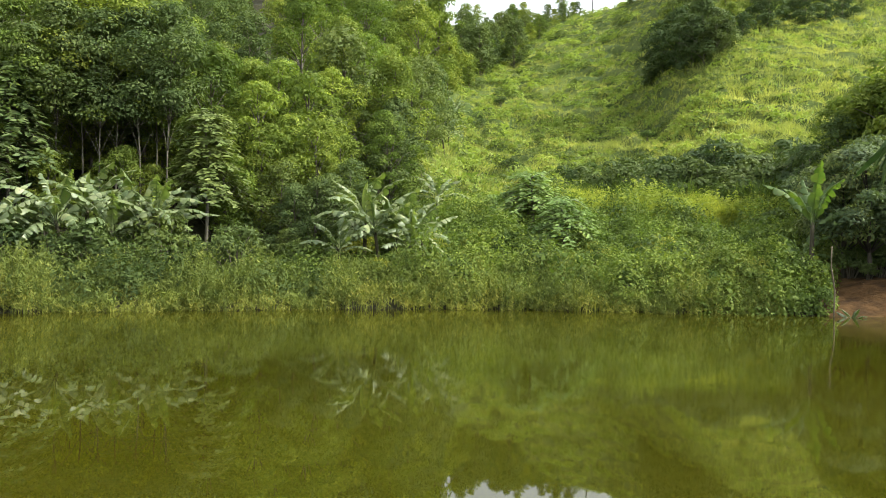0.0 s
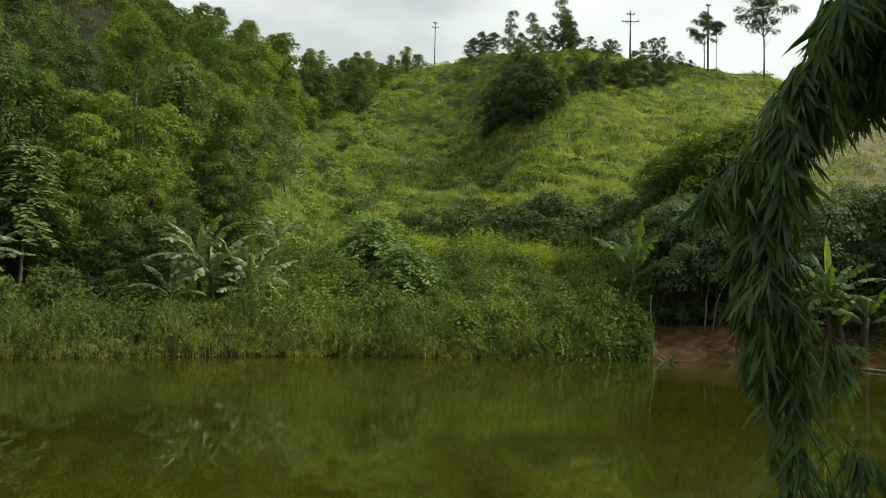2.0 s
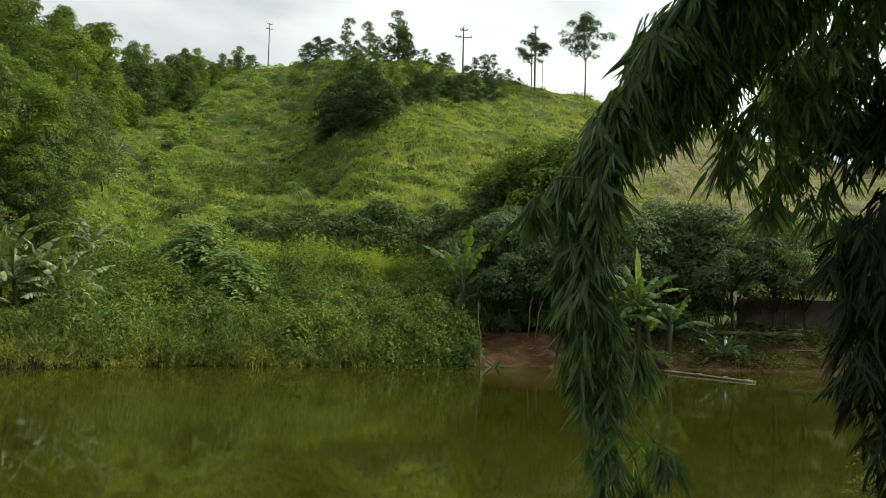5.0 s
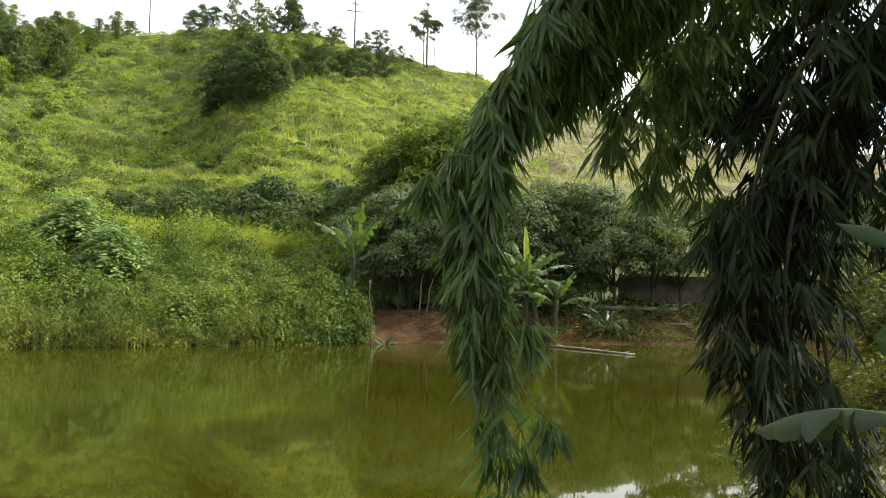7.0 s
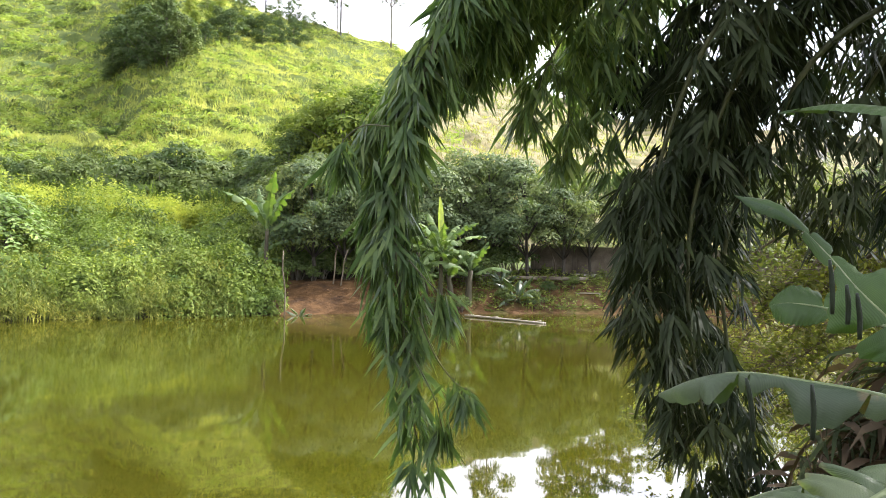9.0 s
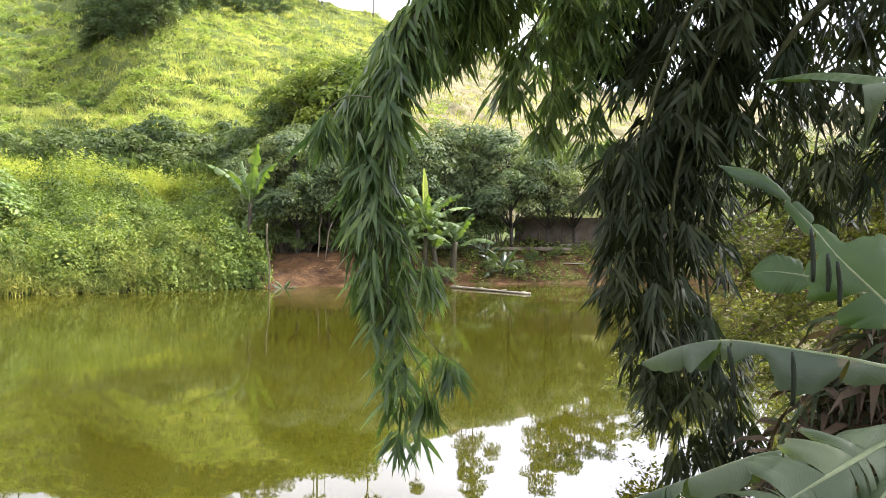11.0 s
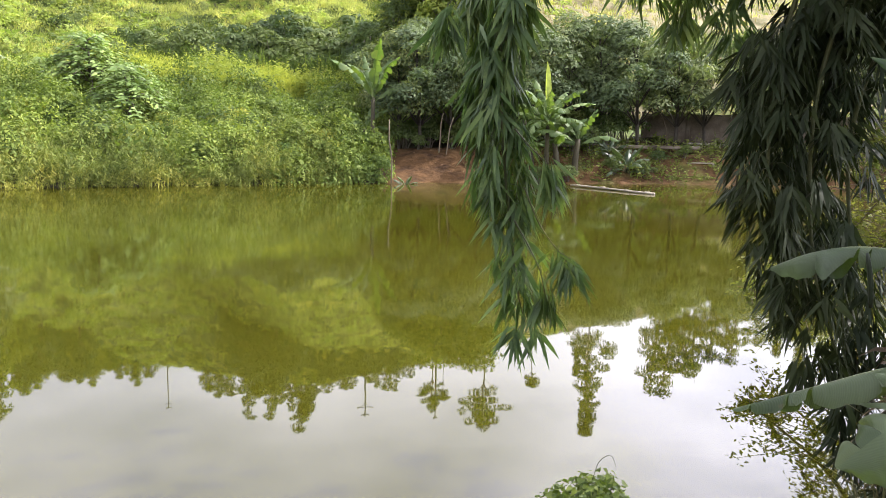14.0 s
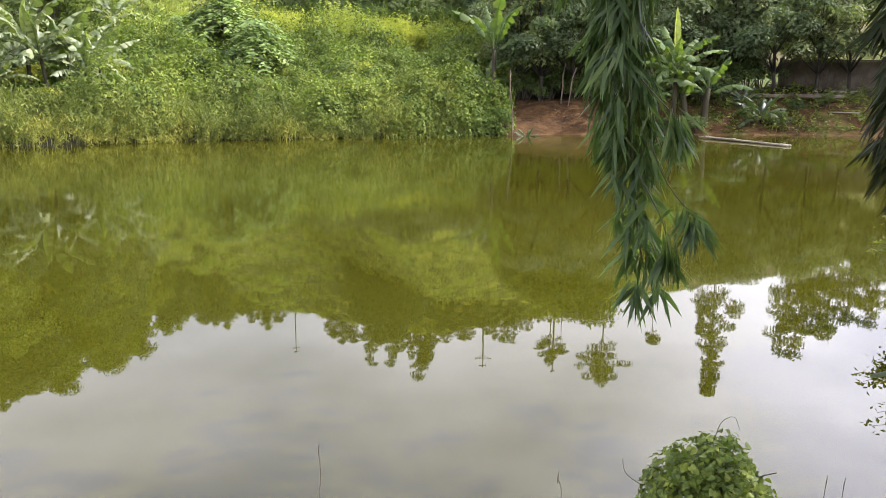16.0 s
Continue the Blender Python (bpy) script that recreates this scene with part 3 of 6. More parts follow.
# ---------------------------------------------------------------- trees
def crown_points(rng, clumps, per, spread):
    """Leaf points, leaf axes and outward directions over the clumps (centre, radius) of a crown."""
    P, A, D = [], [], []
    for c, rad in clumps:
        n = int(per * rad * rad) + 5
        d = unit(rng.normal(size=(n, 3)))
        d[:, 2] = np.where(d[:, 2] < -0.35, -d[:, 2], d[:, 2])
        P.append(c + d * rad * (rng.uniform(0.25, 1.0, n) ** 0.4)[:, None] * np.array([1, 1, 0.72]))
        out = d + [0, 0, 0.35]
        A.append(np.cross(out, rng.normal(size=(n, 3))) + out * 0.35 + [0, 0, -0.2])
        D.append(out + rng.normal(size=(n, 3)) * spread)
    return np.concatenate(P), np.concatenate(A), np.concatenate(D)


def tree_shape(seed, height, clear, width, n_clump, clump_r, per, leaf, lean=0.4, bare=0.10, slender=False, tri=True):
    """Points and faces of a trunk with limbs, and of its crown."""
    rng = np.random.default_rng(seed)
    top = np.array([rng.uniform(-lean, lean), rng.uniform(-lean, lean), height * 0.92])
    trunk = curve([[0, 0, -0.5], top * [0.3, 0.3, 0.35] + [rng.uniform(-.15, .15), rng.uniform(-.15, .15), 0], top * [0.6, 0.6, 0.7], top], 9)
    pieces = [tube(trunk, np.linspace(bare, bare * 0.25, 9), 6)]
    clumps = []
    for i in range(n_clump):
        f = (i + 0.5) / n_clump
        z = clear + (height - clear) * f
        wide = width * math.sin(math.pi * min(0.97, 0.16 + 0.84 * f)) ** 0.7 if not slender else width * (1.05 - f)
        a = i * 2.4 + rng.uniform(-0.5, 0.5)
        r = wide * rng.uniform(0.25, 1.15)
        c = np.array([r * math.cos(a), r * math.sin(a), z]) + top * [f, f, 0]
        clumps.append((c, clump_r * rng.uniform(0.55, 1.4)))
        k = np.interp(max(clear * 0.7, z - 0.5 * r - 0.4), trunk[:, 2], np.arange(9))
        start = trunk[int(k)]
        pieces.append(tube(curve([start, (start + c) / 2 + [0, 0, 0.15 * r], c], 4), np.linspace(bare * 0.38, bare * 0.1, 4), 3))
    P, A, D = crown_points(rng, clumps, per, 0.36)
    V, F = leaves(P, A, rng.uniform(0.7, 1.3, len(P)) * leaf, rng.uniform(0.7, 1.2, len(P)) * leaf * 0.62, rng, 0.15, D, tri)
    return join(pieces), (V, F)


def make_tree(name, label, category, shape, leaf_material, group="", bark=None):
    (tv, tf), (cv, cf) = shape
    ob = thing(name, label, category, group)
    part("trunk", mesh_of("trunk", tv, tf, True), bark or BARK, ob)
    part("crown", mesh_of("crown", cv, cf), leaf_material, ob)
    return ob


def place(ob, az, r, turn, size, used, sink=0.1, stretch=1.0):
    """Stand a thing, or a copy of it once it is used, on the ground."""
    p = at(az, r, -sink)
    m = Matrix.LocRotScale(p, Euler((0, 0, turn)), None)
    if ob.name in used:
        made = copy_thing(ob, m)
    else:
        made = ob
        made.matrix_basis = m
        used.add(ob.name)
    size *= float(reach(az, r)) / r
    made.scale = (size, size, size * stretch)
    return made


USED = set()
rng = np.random.default_rng(5)


def wood_trees(clump, per, leaf):
    """The five kinds of tree in the wood, leafed finely or coarsely."""
    slim = (0.1, 0.1, 0.06, 0.1, 0.06)
    kinds = (
        ("tall green broadleaf tree in the hillside wood", 11, 11, 4.0, 2.7, 30, CROWN),
        ("tall green broadleaf tree in the hillside wood", 12, 9.5, 2.8, 2.4, 28, CROWN),
        ("slender bright green tree in the hillside wood", 13, 12, 5.6, 2.2, 28, CROWN),
        ("dark green broadleaf tree in the hillside wood", 14, 10, 2.8, 2.7, 30, DARK_CROWN),
        ("dark slender tree with a bare grey trunk in the wood", 15, 12.5, 6.6, 2.3, 28, DARK_CROWN),
    )
    return [make_tree("forest_tree", label, "tree", tree_shape(seed, tall, clear, wide, n, clump, per, leaf, bare=b), mat, "trees of the wood") for (label, seed, tall, clear, wide, n, mat), b in zip(kinds, slim)]


def edge_trees(clump, per, leaf):
    kinds = (
        ("leafy young tree with foliage down to its foot", 21, 7.0, 0.7, 2.2, 30, CROWN),
        ("leafy young tree with foliage down to its foot", 22, 6.0, 0.5, 2.1, 28, CROWN),
        ("dark leafy young tree at the edge of the wood", 23, 6.5, 0.6, 2.1, 28, DARK_CROWN),
    )
    return [make_tree("edge_tree", label, "tree", tree_shape(seed, tall, clear, wide, n, clump, per, leaf), mat, "trees at the wood's edge") for label, seed, tall, clear, wide, n, mat in kinds]


WOOD, FAR_WOOD = wood_trees(0.95, 270, 0.205), wood_trees(1.05, 110, 0.33)
EDGE, FAR_EDGE = edge_trees(0.74, 340, 0.185), edge_trees(0.8, 170, 0.28)


def wood_edge(r):
    """The bearing at which the wood gives way to the grass slope."""
    return float(np.interp(r, [28, 40, 60, 85, 110, 140, 170], [-30.5, -28.8, -27.2, -25.3, -22.3, -17.3, -14.0]))


for r, step in ((43, 3.0), (48, 3.4), (55, 3.8), (63, 4.2), (72, 4.6), (82, 5.0), (93, 5.4), (105, 5.6), (118, 5.6), (132, 5.6), (144, 5.2)):
    a = -57.5
    while a < wood_edge(r):
        rr = r + rng.uniform(-2.4, 2.4)
        k = int(rng.choice([0, 1, 2, 3, 4], p=[0.30, 0.22, 0.20, 0.16, 0.12]))
        if r < 56 and -57 < a < -41:
            k = (2, 4)[k % 2]
            if rng.uniform() < 0.45:
                a += math.degrees(step / r)
                continue
        size = rng.uniform(0.75, 1.12) * (0.45 if r > 125 else 0.6 if r > 112 else 0.65 if r > 100 else 1.0 if r < 70 else 0.85)
        if r < 62 and a > -46:
            size *= 0.6 if a > -40 else 0.8
        place((WOOD if r < 80 else FAR_WOOD)[k], a + rng.uniform(-1.0, 1.0), rr, rng.uniform(0, 6.28), size, USED, 0.2)
        a += math.degrees(step / r) * rng.uniform(0.85, 1.5)
for r, step, lo, hi in ((37.5, 2.0, -41.5, -35), (41, 2.4, -42.0, -29.8), (45, 3.0, -41, -28.8), (53, 3.2, -34, -27.6), (64, 3.5, -33, -27.0), (78, 4, -31, -25.6), (93, 4.2, -30, -23.4), (100, 3.4, -30, -22.6), (108, 3.0, -27, -21.8), (118, 2.8, -27, -20.2), (128, 2.4, -25, -19.0), (137, 2.0, -24, -18.0), (141, 2.0, -22, -17.0)):
    a = lo
    while a < hi:
        k = int(rng.choice([0, 1, 2], p=[0.37, 0.30, 0.33])) if r < 99 else 2 if rng.uniform() < 0.65 else 0
        place((EDGE if r < 80 else FAR_EDGE)[k], a + rng.uniform(-0.7, 0.7), r + rng.uniform(-1.6, 1.6), rng.uniform(0, 6.28), rng.uniform(0.62, 1.25) * (0.4 if r > 133 else 0.55 if r > 122 else 0.75 if r > 100 else 1.0), USED, 0.2)
        a += math.degrees(step / r) * rng.uniform(0.75, 1.3)


def bush_shape(seed, wide, high, leaf, per, n_clump=9, clump=0.5):
    """Stems and leaves of a rounded, uneven bush."""
    g = np.random.default_rng(seed)
    pieces, clumps = [], []
    for i in range(n_clump):
        a = i * 2.4 + g.uniform(-0.4, 0.4)
        r = wide * 0.5 * math.sqrt((i + 0.5) / n_clump) * g.uniform(0.6, 1.0)
        z = high * g.uniform(0.45, 0.85) * (1 - 0.5 * (r / (0.5 * wide)) ** 2) + 0.1
        c = np.array([r * math.cos(a), r * math.sin(a), z])
        clumps.append((c, clump * g.uniform(0.7, 1.2)))
        pieces.append(tube(curve([[0.1 * math.cos(a), 0.1 * math.sin(a), -0.2], c * [0.5, 0.5, 0.6], c], 5), np.linspace(0.035, 0.01, 5), 4))
    P, A, D = crown_points(g, clumps, per, 0.36)
    V, F = leaves(P, A, g.uniform(0.7, 1.3, len(P)) * leaf, g.uniform(0.7, 1.2, len(P)) * leaf * 0.6, g, 0.15, D, True)
    return join(pieces), (V, F)


def make_bush(name, label, shape, material, group=""):
    (sv, sf), (lv, lf) = shape
    ob = thing(name, label, "bush", group)
    part("stem", mesh_of("stem", sv, sf, True), BARK, ob)
    part("foliage", mesh_of("foliage", lv, lf), material, ob)
    return ob


BUSHES = [
    make_bush("bush", "rounded green bush with small leaves", bush_shape(31, 2.6, 2.0, 0.145, 620, 11, 0.55), VINE, "bushes of the bank"),
    make_bush("bush", "low spreading green bush", bush_shape(32, 3.2, 1.5, 0.14, 640, 11, 0.52), HERB, "bushes of the bank"),
    make_bush("bush", "dark green bush with broad leaves", bush_shape(33, 2.6, 2.2, 0.20, 330, 10, 0.6), DARK_CROWN, "bushes of the bank"),
]
for r, lo, hi, step in ((50, -60, -41, 3.0), (56, -60, -40, 3.2), (63, -60, -40, 3.4)):
    a = lo
    while a < hi:
        place(EDGE[2], a, r + rng.uniform(-1.5, 1.5), rng.uniform(0, 6.28), rng.uniform(0.8, 1.2), USED, 0.2)
        a += math.degrees(step / r) * rng.uniform(0.8, 1.2)
for r, lo, hi, step, s in ((42.6, -56.5, -42.5, 1.9, 0.7), (46, -57, -42, 2.6, 0.85)):
    a = lo
    while a < hi:
        place(EDGE[int(rng.integers(0, 2))], a, r + rng.uniform(-1, 1), rng.uniform(0, 6.28), s * rng.uniform(0.7, 1.2), USED, 0.2)
        a += math.degrees(step / r) * rng.uniform(0.8, 1.3)
for az, r, k, s in ((-52.6, 38.6, 0, 0.5), (-50.2, 39.2, 1, 0.42), (-48.3, 38.4, 0, 0.55), (-46.2, 39.0, 1, 0.5), (-36.6, 58, 0, 1.2), (-35.4, 62, 1, 1.25), (-34.6, 68, 0, 1.25), (-35.8, 74, 1, 1.3), (-33.8, 78, 0, 1.2), (-36.4, 84, 1, 1.3)):
    place(EDGE[k], az, r, 1.7 * az, s, USED, 0.2)
# undergrowth at the foot of the wood; dark bushes imitate its shaded interior
for r, step, lo, hi in ((33.0, 1.9, -59, -33), (36.5, 2.2, -59, -31), (41, 2.6, -59, -30), (47, 3.0, -59, -29)):
    a = lo
    while a < hi:
        place(BUSHES[2 if a < -36 or r > 35 else int(rng.integers(0, 3))], a, r + rng.uniform(-1.2, 1.2), rng.uniform(0, 6.28), rng.uniform(0.65, 1.15), USED, 0.1)
        a += math.degrees(step / r) * rng.uniform(0.8, 1.5)


def tiered_shape(seed, tall, tiers, fronds, reach, leaflet):
    """A slim trunk with tiers of drooping feathery fronds."""
    g = np.random.default_rng(seed)
    trunk = curve([[0, 0, -0.4], [0.1, 0.05, tall * 0.5], [0.0, 0.1, tall]], 8)
    pieces, P, A, D = [tube(trunk, np.linspace(0.09, 0.03, 8), 6)], [], [], []
    for i in range(tiers):
        f = i / max(1, tiers - 1)
        z = tall * (0.42 + 0.58 * f)
        for k in range(fronds):
            a = k / fronds * 6.283 + i * 0.5 + g.uniform(-0.25, 0.25)
            L = reach * (1.05 - 0.55 * f) * g.uniform(0.8, 1.15)
            out = np.array([math.cos(a), math.sin(a), 0])
            line = curve([[0, 0, z], out * L * 0.5 + [0, 0, z + 0.22 * L], out * L + [0, 0, z - 0.05 * L]], 9)
            pieces.append(tube(line[::2], np.linspace(0.02, 0.006, 5), 3))
            side = np.array([-out[1], out[0], 0])
            for s in (-1, 1):
                for q in line[2:]:
                    for _ in range(3):
                        P.append(q + g.normal(0, 0.07, 3))
                        A.append(side * s * g.uniform(0.6, 1.2) + out * g.uniform(0.3, 1.0) + [0, 0, g.uniform(-0.45, 0.0)])
                        D.append(out * 0.45 + np.array([0, 0, 0.9]) + g.normal(0, 0.25, 3))
    P, A, D = np.array(P), np.array(A), np.array(D)
    V, F = leaves(P, A, leaflet * g.uniform(0.7, 1.2, len(P)), leaflet * 0.42, g, 0.12, D)
    return join(pieces), (V, F)


TIER = make_tree("tiered_tree", "young tree with tiers of broad feathery pale green fronds", "tree", tiered_shape(25, 6.0, 8, 10, 1.9, 0.34), FROND, "feathery trees of the wood")
for az, r, s in ((-42.9, 35.2, 1.0), (-50.2, 44, 1.6), (-47.0, 42.5, 1.2), (-47.4, 46, 1.6), (-54.8, 39, 1.15), (-57.0, 38, 1.0), (-48.5, 52, 1.3), (-51, 56, 1.5), (-46, 58, 1.4), (-56, 47, 1.35)):
    place(TIER, az, r, rng.uniform(0, 6.28), s, USED, 0.2)

# slim pale trunks at the front of the wood
for az, r, k, s in ((-53.8, 39.5, 2, 0.85), (-52.2, 39, 4, 0.8), (-50.6, 40, 2, 0.9), (-49.6, 38.6, 4, 0.78), (-48.6, 39.5, 2, 0.85), (-47.2, 38.8, 4, 0.8), (-46.1, 40.2, 2, 0.88), (-45.4, 38.6, 4, 0.82)):
    place(WOOD[k], az, r, rng.uniform(0, 6.28), s, USED, 0.2)

LIME = make_tree("lime_tree", "bright yellow-green young tree standing out from the wood", "tree", tree_shape(27, 7.0, 1.6, 1.7, 26, 0.72, 440, 0.165), LIME_LEAF, "bright trees of the wood")
for az, r, s in ((-39.2, 38.5, 1.0), (-37.8, 41, 1.05), (-41.6, 36, 0.62), (-34.5, 43, 0.95), (-31.8, 47, 1.05)):
    place(LIME, az, r, rng.uniform(0, 6.28), s, USED, 0.2)

# dark growth where the wood meets the grass
for az, r, s in ((-29.6, 44, 0.75), (-28.7, 47, 0.85), (-28.0, 51, 0.9), (-27.6, 55, 0.9), (-27.3, 59, 0.85), (-27.0, 64, 0.8), (-36.8, 34.6, 0.5), (-35.4, 34.8, 0.55), (-34.2, 35.2, 0.55), (-37.8, 36, 0.6), (-33.0, 36.5, 0.6), (-48.5, 46, 0.9), (-46.8, 49, 1.1), (-45.2, 44.5, 0.8), (-51.0, 47, 1.0)):
    place(EDGE[2], az, r, rng.uniform(0, 6.28), s, USED, 0.2)

for az, r, s in ((-25.2, 101, 1.0), (-24.4, 99, 0.9), (-23.6, 103, 1.0), (-24.0, 108, 1.05), (-22.9, 106, 0.9), (-22.2, 109, 0.95), (-22.6, 114, 1.0), (-21.5, 112, 0.85), (-21.8, 119, 0.95), (-20.8, 117, 0.85), (-20.2, 122, 0.8), (-19.6, 126, 0.7), (-19.2, 130, 0.65), (-18.5, 133, 0.55), (-17.9, 136, 0.45)):
    place(FAR_EDGE[int(rng.choice([2, 2, 0, 1]))], az, r, rng.uniform(0, 6.28), s * rng.uniform(0.5, 0.85), USED, 0.3)


# ---------------------------------------------------------------- banana plants
def ribbon_leaf(path, up, width, seed, tears=8, droop=(15, 50), start=0.16, strips=20, blunt=0.55, across=2, thin=None):
    """A banana leaf along a path: torn blade on both sides of a midrib. Returns blade and rib."""
    g = np.random.default_rng(seed)
    P = curve(path, 40)
    T = unit(np.gradient(P, axis=0))
    U = np.broadcast_to(np.asarray(up, float), P.shape)
    S = unit(np.cross(T, U))
    U = unit(np.cross(S, T))
    s = np.linspace(0, 1, 40)

    def lookup(X, v):
        return np.stack([np.interp(v, s, X[:, k]) for k in range(3)], -1)

    Vs, Fs, Ws, base = [], [], [], 0
    for sign in (1, -1):
        cuts = np.sort(np.concatenate([[0, 1], g.uniform(0.06, 0.96, tears)]))
        for c0, c1 in zip(cuts[:-1], cuts[1:]):
            m = max(1, int(round((c1 - c0) * strips)))
            f = np.linspace(c0, c1, m + 1)
            half = width * 0.5 * np.sin(np.pi * np.clip(f, 0.012, 0.988) ** 0.8) ** blunt
            if thin:
                half = half * np.interp(f, *thin)
            ang = np.radians(g.uniform(*droop))
            u = (f - c0) / max(c1 - c0, 1e-6)
            half = half * (1 - 0.30 * np.abs(2 * u - 1) ** 5 * (tears > 0)) * (1 + 0.05 * np.sin(f * 90 + 7 * c0))
            ang = ang + np.radians(12) * (u - 0.5) * g.uniform(-1, 1)
            v = start + (1 - start) * f
            rib, sd, upv, tg = lookup(P, v), lookup(S, v) * sign, lookup(U, v), lookup(T, v)
            notch = g.uniform(0.08, 0.5)
            close = (0.5 - (f - c0) / max(c1 - c0, 1e-6)) * (c1 - c0) * notch
            rows = [rib]
            for k in range(1, across + 1):
                q = k / across
                a = ang * (0.55 + 0.45 * q)
                slip = close[:, None] * q * tg * width
                rows.append(rib + sd * (half * q * np.cos(a))[:, None] - upv * (half * q * np.sin(a))[:, None] + upv * (half * 0.12 * math.sin(math.pi * q))[:, None] + slip + tg * (half * q * 0.25)[:, None])
            Vs.append(np.stack(rows, 1).reshape(-1, 3))
            Ws.append(np.repeat(f, across + 1))
            w = across + 1
            i, j = np.meshgrid(np.arange(m), np.arange(across), indexing="ij")
            i, j = i.ravel(), j.ravel()
            Fs.append(base + np.stack([i * w + j, i * w + j + 1, (i + 1) * w + j + 1, (i + 1) * w + j], 1))
            base += (m + 1) * w
    rib = tube(P[::2] - U[::2] * 0.012 * width, np.linspace(0.035, 0.006, 20) * max(width, 0.3), 5)
    return (np.concatenate(Vs), np.concatenate(Fs)), rib, np.concatenate(Ws)


def banana_shape(seed, stem, n_leaf, length, width, spear=0.0, tears=9, flop=1.0):
    g = np.random.default_rng(seed)
    top = np.array([g.uniform(-0.2, 0.2), g.uniform(-0.2, 0.2), stem])
    body = curve([[0, 0, -0.3], top * [0.2, 0.2, 0.45], top], 8)
    out = [("pseudostem", tube(body, np.linspace(0.095, 0.06, 8) * (1 + 0.04 * np.sin(np.arange(8) * 3)), 9))]
    for i in range(n_leaf):
        a = i * 2.4 + g.uniform(-0.4, 0.4)
        f = (i + 0.5) / n_leaf
        rise = radians(78 - 50 * f * flop + g.uniform(-8, 8))
        fall = radians(35 - 105 * f * flop + g.uniform(-15, 15))
        L = length * g.uniform(0.8, 1.1) * (0.8 + 0.3 * math.sin(math.pi * f))
        p, path = top - [0, 0, 0.25 * f], []
        for k in range(6):
            path.append(p.copy())
            e = rise + (fall - rise) * (k / 5) ** 1.1
            p = p + L / 5 * np.array([math.cos(a) * math.cos(e), math.sin(a) * math.cos(e), math.sin(e)])
        blade, rib, along = ribbon_leaf(path, (-0.6 * math.cos(a), -0.6 * math.sin(a), 1.0), width * g.uniform(0.85, 1.15), seed * 50 + i, tears, (10, 72), 0.14, 18)
        out.append(("leaf", join([blade, rib])))
    if spear:
        tip = top + [0.1, 0.05, length * float(spear)]
        blade, rib, along = ribbon_leaf([top, (top + tip) / 2 + [0.03, 0, 0], tip], (0.3, -1, 0), width * 0.62, seed * 50 + 40, 0, (-55, -35), 0.1, 14)
        out.append(("young_leaf", join([blade, rib])))
    return out


YOUNG = leaf_mat("young_banana_leaf", (0.16, 0.24, 0.045), (0.20, 0.28, 0.055), (0.24, 0.31, 0.07), 0.45, 0.4, 1.0)


def make_banana(label, shape, group="", name="banana_plant", mat=None):
    ob = thing(name, label, "banana plant", group)
    for kind, (v, f) in shape:
        part(kind, mesh_of(kind, v, f, True), STEM if kind == "pseudostem" else YOUNG if kind == "young_leaf" else mat or SUNLIT_BANANA, ob, "upright pale green unfurling leaf" if kind == "young_leaf" else "")
    return ob


BAN = [
    make_banana("banana plant with broad wind-torn leaves on the bank", banana_shape(41, 1.9, 12, 2.4, 0.62, False, 17, 1.2), "banana plants of the bank"),
    make_banana("banana plant with drooping torn leaves on the bank", banana_shape(42, 2.2, 11, 2.4, 0.60, 0.6, 17, 1.2), "banana plants of the bank"),
    make_banana("low banana plant with arching pale leaves", banana_shape(43, 1.4, 10, 2.3, 0.58, False, 18, 0.9), "banana plants of the bank"),
]
for az, r, k, size in ((-57.5, 33.5, 1, 1.0), (-55.6, 32.5, 0, 1.0), (-54.0, 34, 2, 1.0), (-51.8, 33, 0, 1.1), (-50.4, 34.5, 1, 1.05), (-49.0, 33, 2, 1.2), (-47.6, 33.5, 0, 1.1), (-46.0, 33, 1, 0.95), (-45.0, 34, 2, 1.1),
                       (-33.6, 32.4, 2, 0.85), (-31.9, 33.4, 1, 1.05), (-30.9, 32.6, 0, 1.0), (-29.5, 33.4, 2, 1.15), (-28.4, 32.4, 2, 1.0), (-27.6, 33.2, 0, 0.85), (-26.7, 40, 1, 0.75), (-26.3, 58, 2, 0.9), (-26.0, 62, 0, 0.7), (-25.6, 74, 2, 0.9)):
    place(BAN[k], az, r, rng.uniform(0, 6.28), size, USED, 0.05)
# two single plants beside the bare earth
ban_mid = make_banana("tall banana plant with ragged grey-green leaves by the red bank", banana_shape(46, 2.3, 8, 2.3, 0.50, False, 12, 0.55), mat=FRESH_BANANA)
place(ban_mid, -1.5, 32.6, 2.3, 1.15, USED)
ban_shoot = make_banana("young banana plant at the foot of a taller one", banana_shape(47, 0.9, 7, 1.15, 0.32, False, 6), mat=FRESH_BANANA)
place(ban_shoot, -2.0, 33.4, 1.0, 1.3, USED)
ban_right = make_banana("bright banana plant with a tall unfurling leaf by the water", banana_shape(48, 2.0, 17, 1.75, 0.48, 1.1, 12, 1.2), mat=FRESH_BANANA)
place(ban_right, 10.9, 32.8, 2.2, 1.18, USED)
place(ban_shoot, 12.9, 33.2, 0.2, 1.7, USED)
place(ban_shoot, 11.7, 32.9, 1.4, 1.6, USED)
place(ban_shoot, 9.4, 34.4, 3.4, 1.6, USED)
place(ban_shoot, 9.9, 33.2, 2.6, 1.1, USED)
taro = make_banana("low clump of broad upright leaves on the bank", banana_shape(49, 0.25, 11, 1.4, 0.40, False, 4, 1.0), name="broad_leaf_plant", mat=BANANA)
place(taro, 16.6, 34.2, 0.6, 1.0, USED)
place(taro, 1.0, 30.0, 0.6, 0.45, USED)
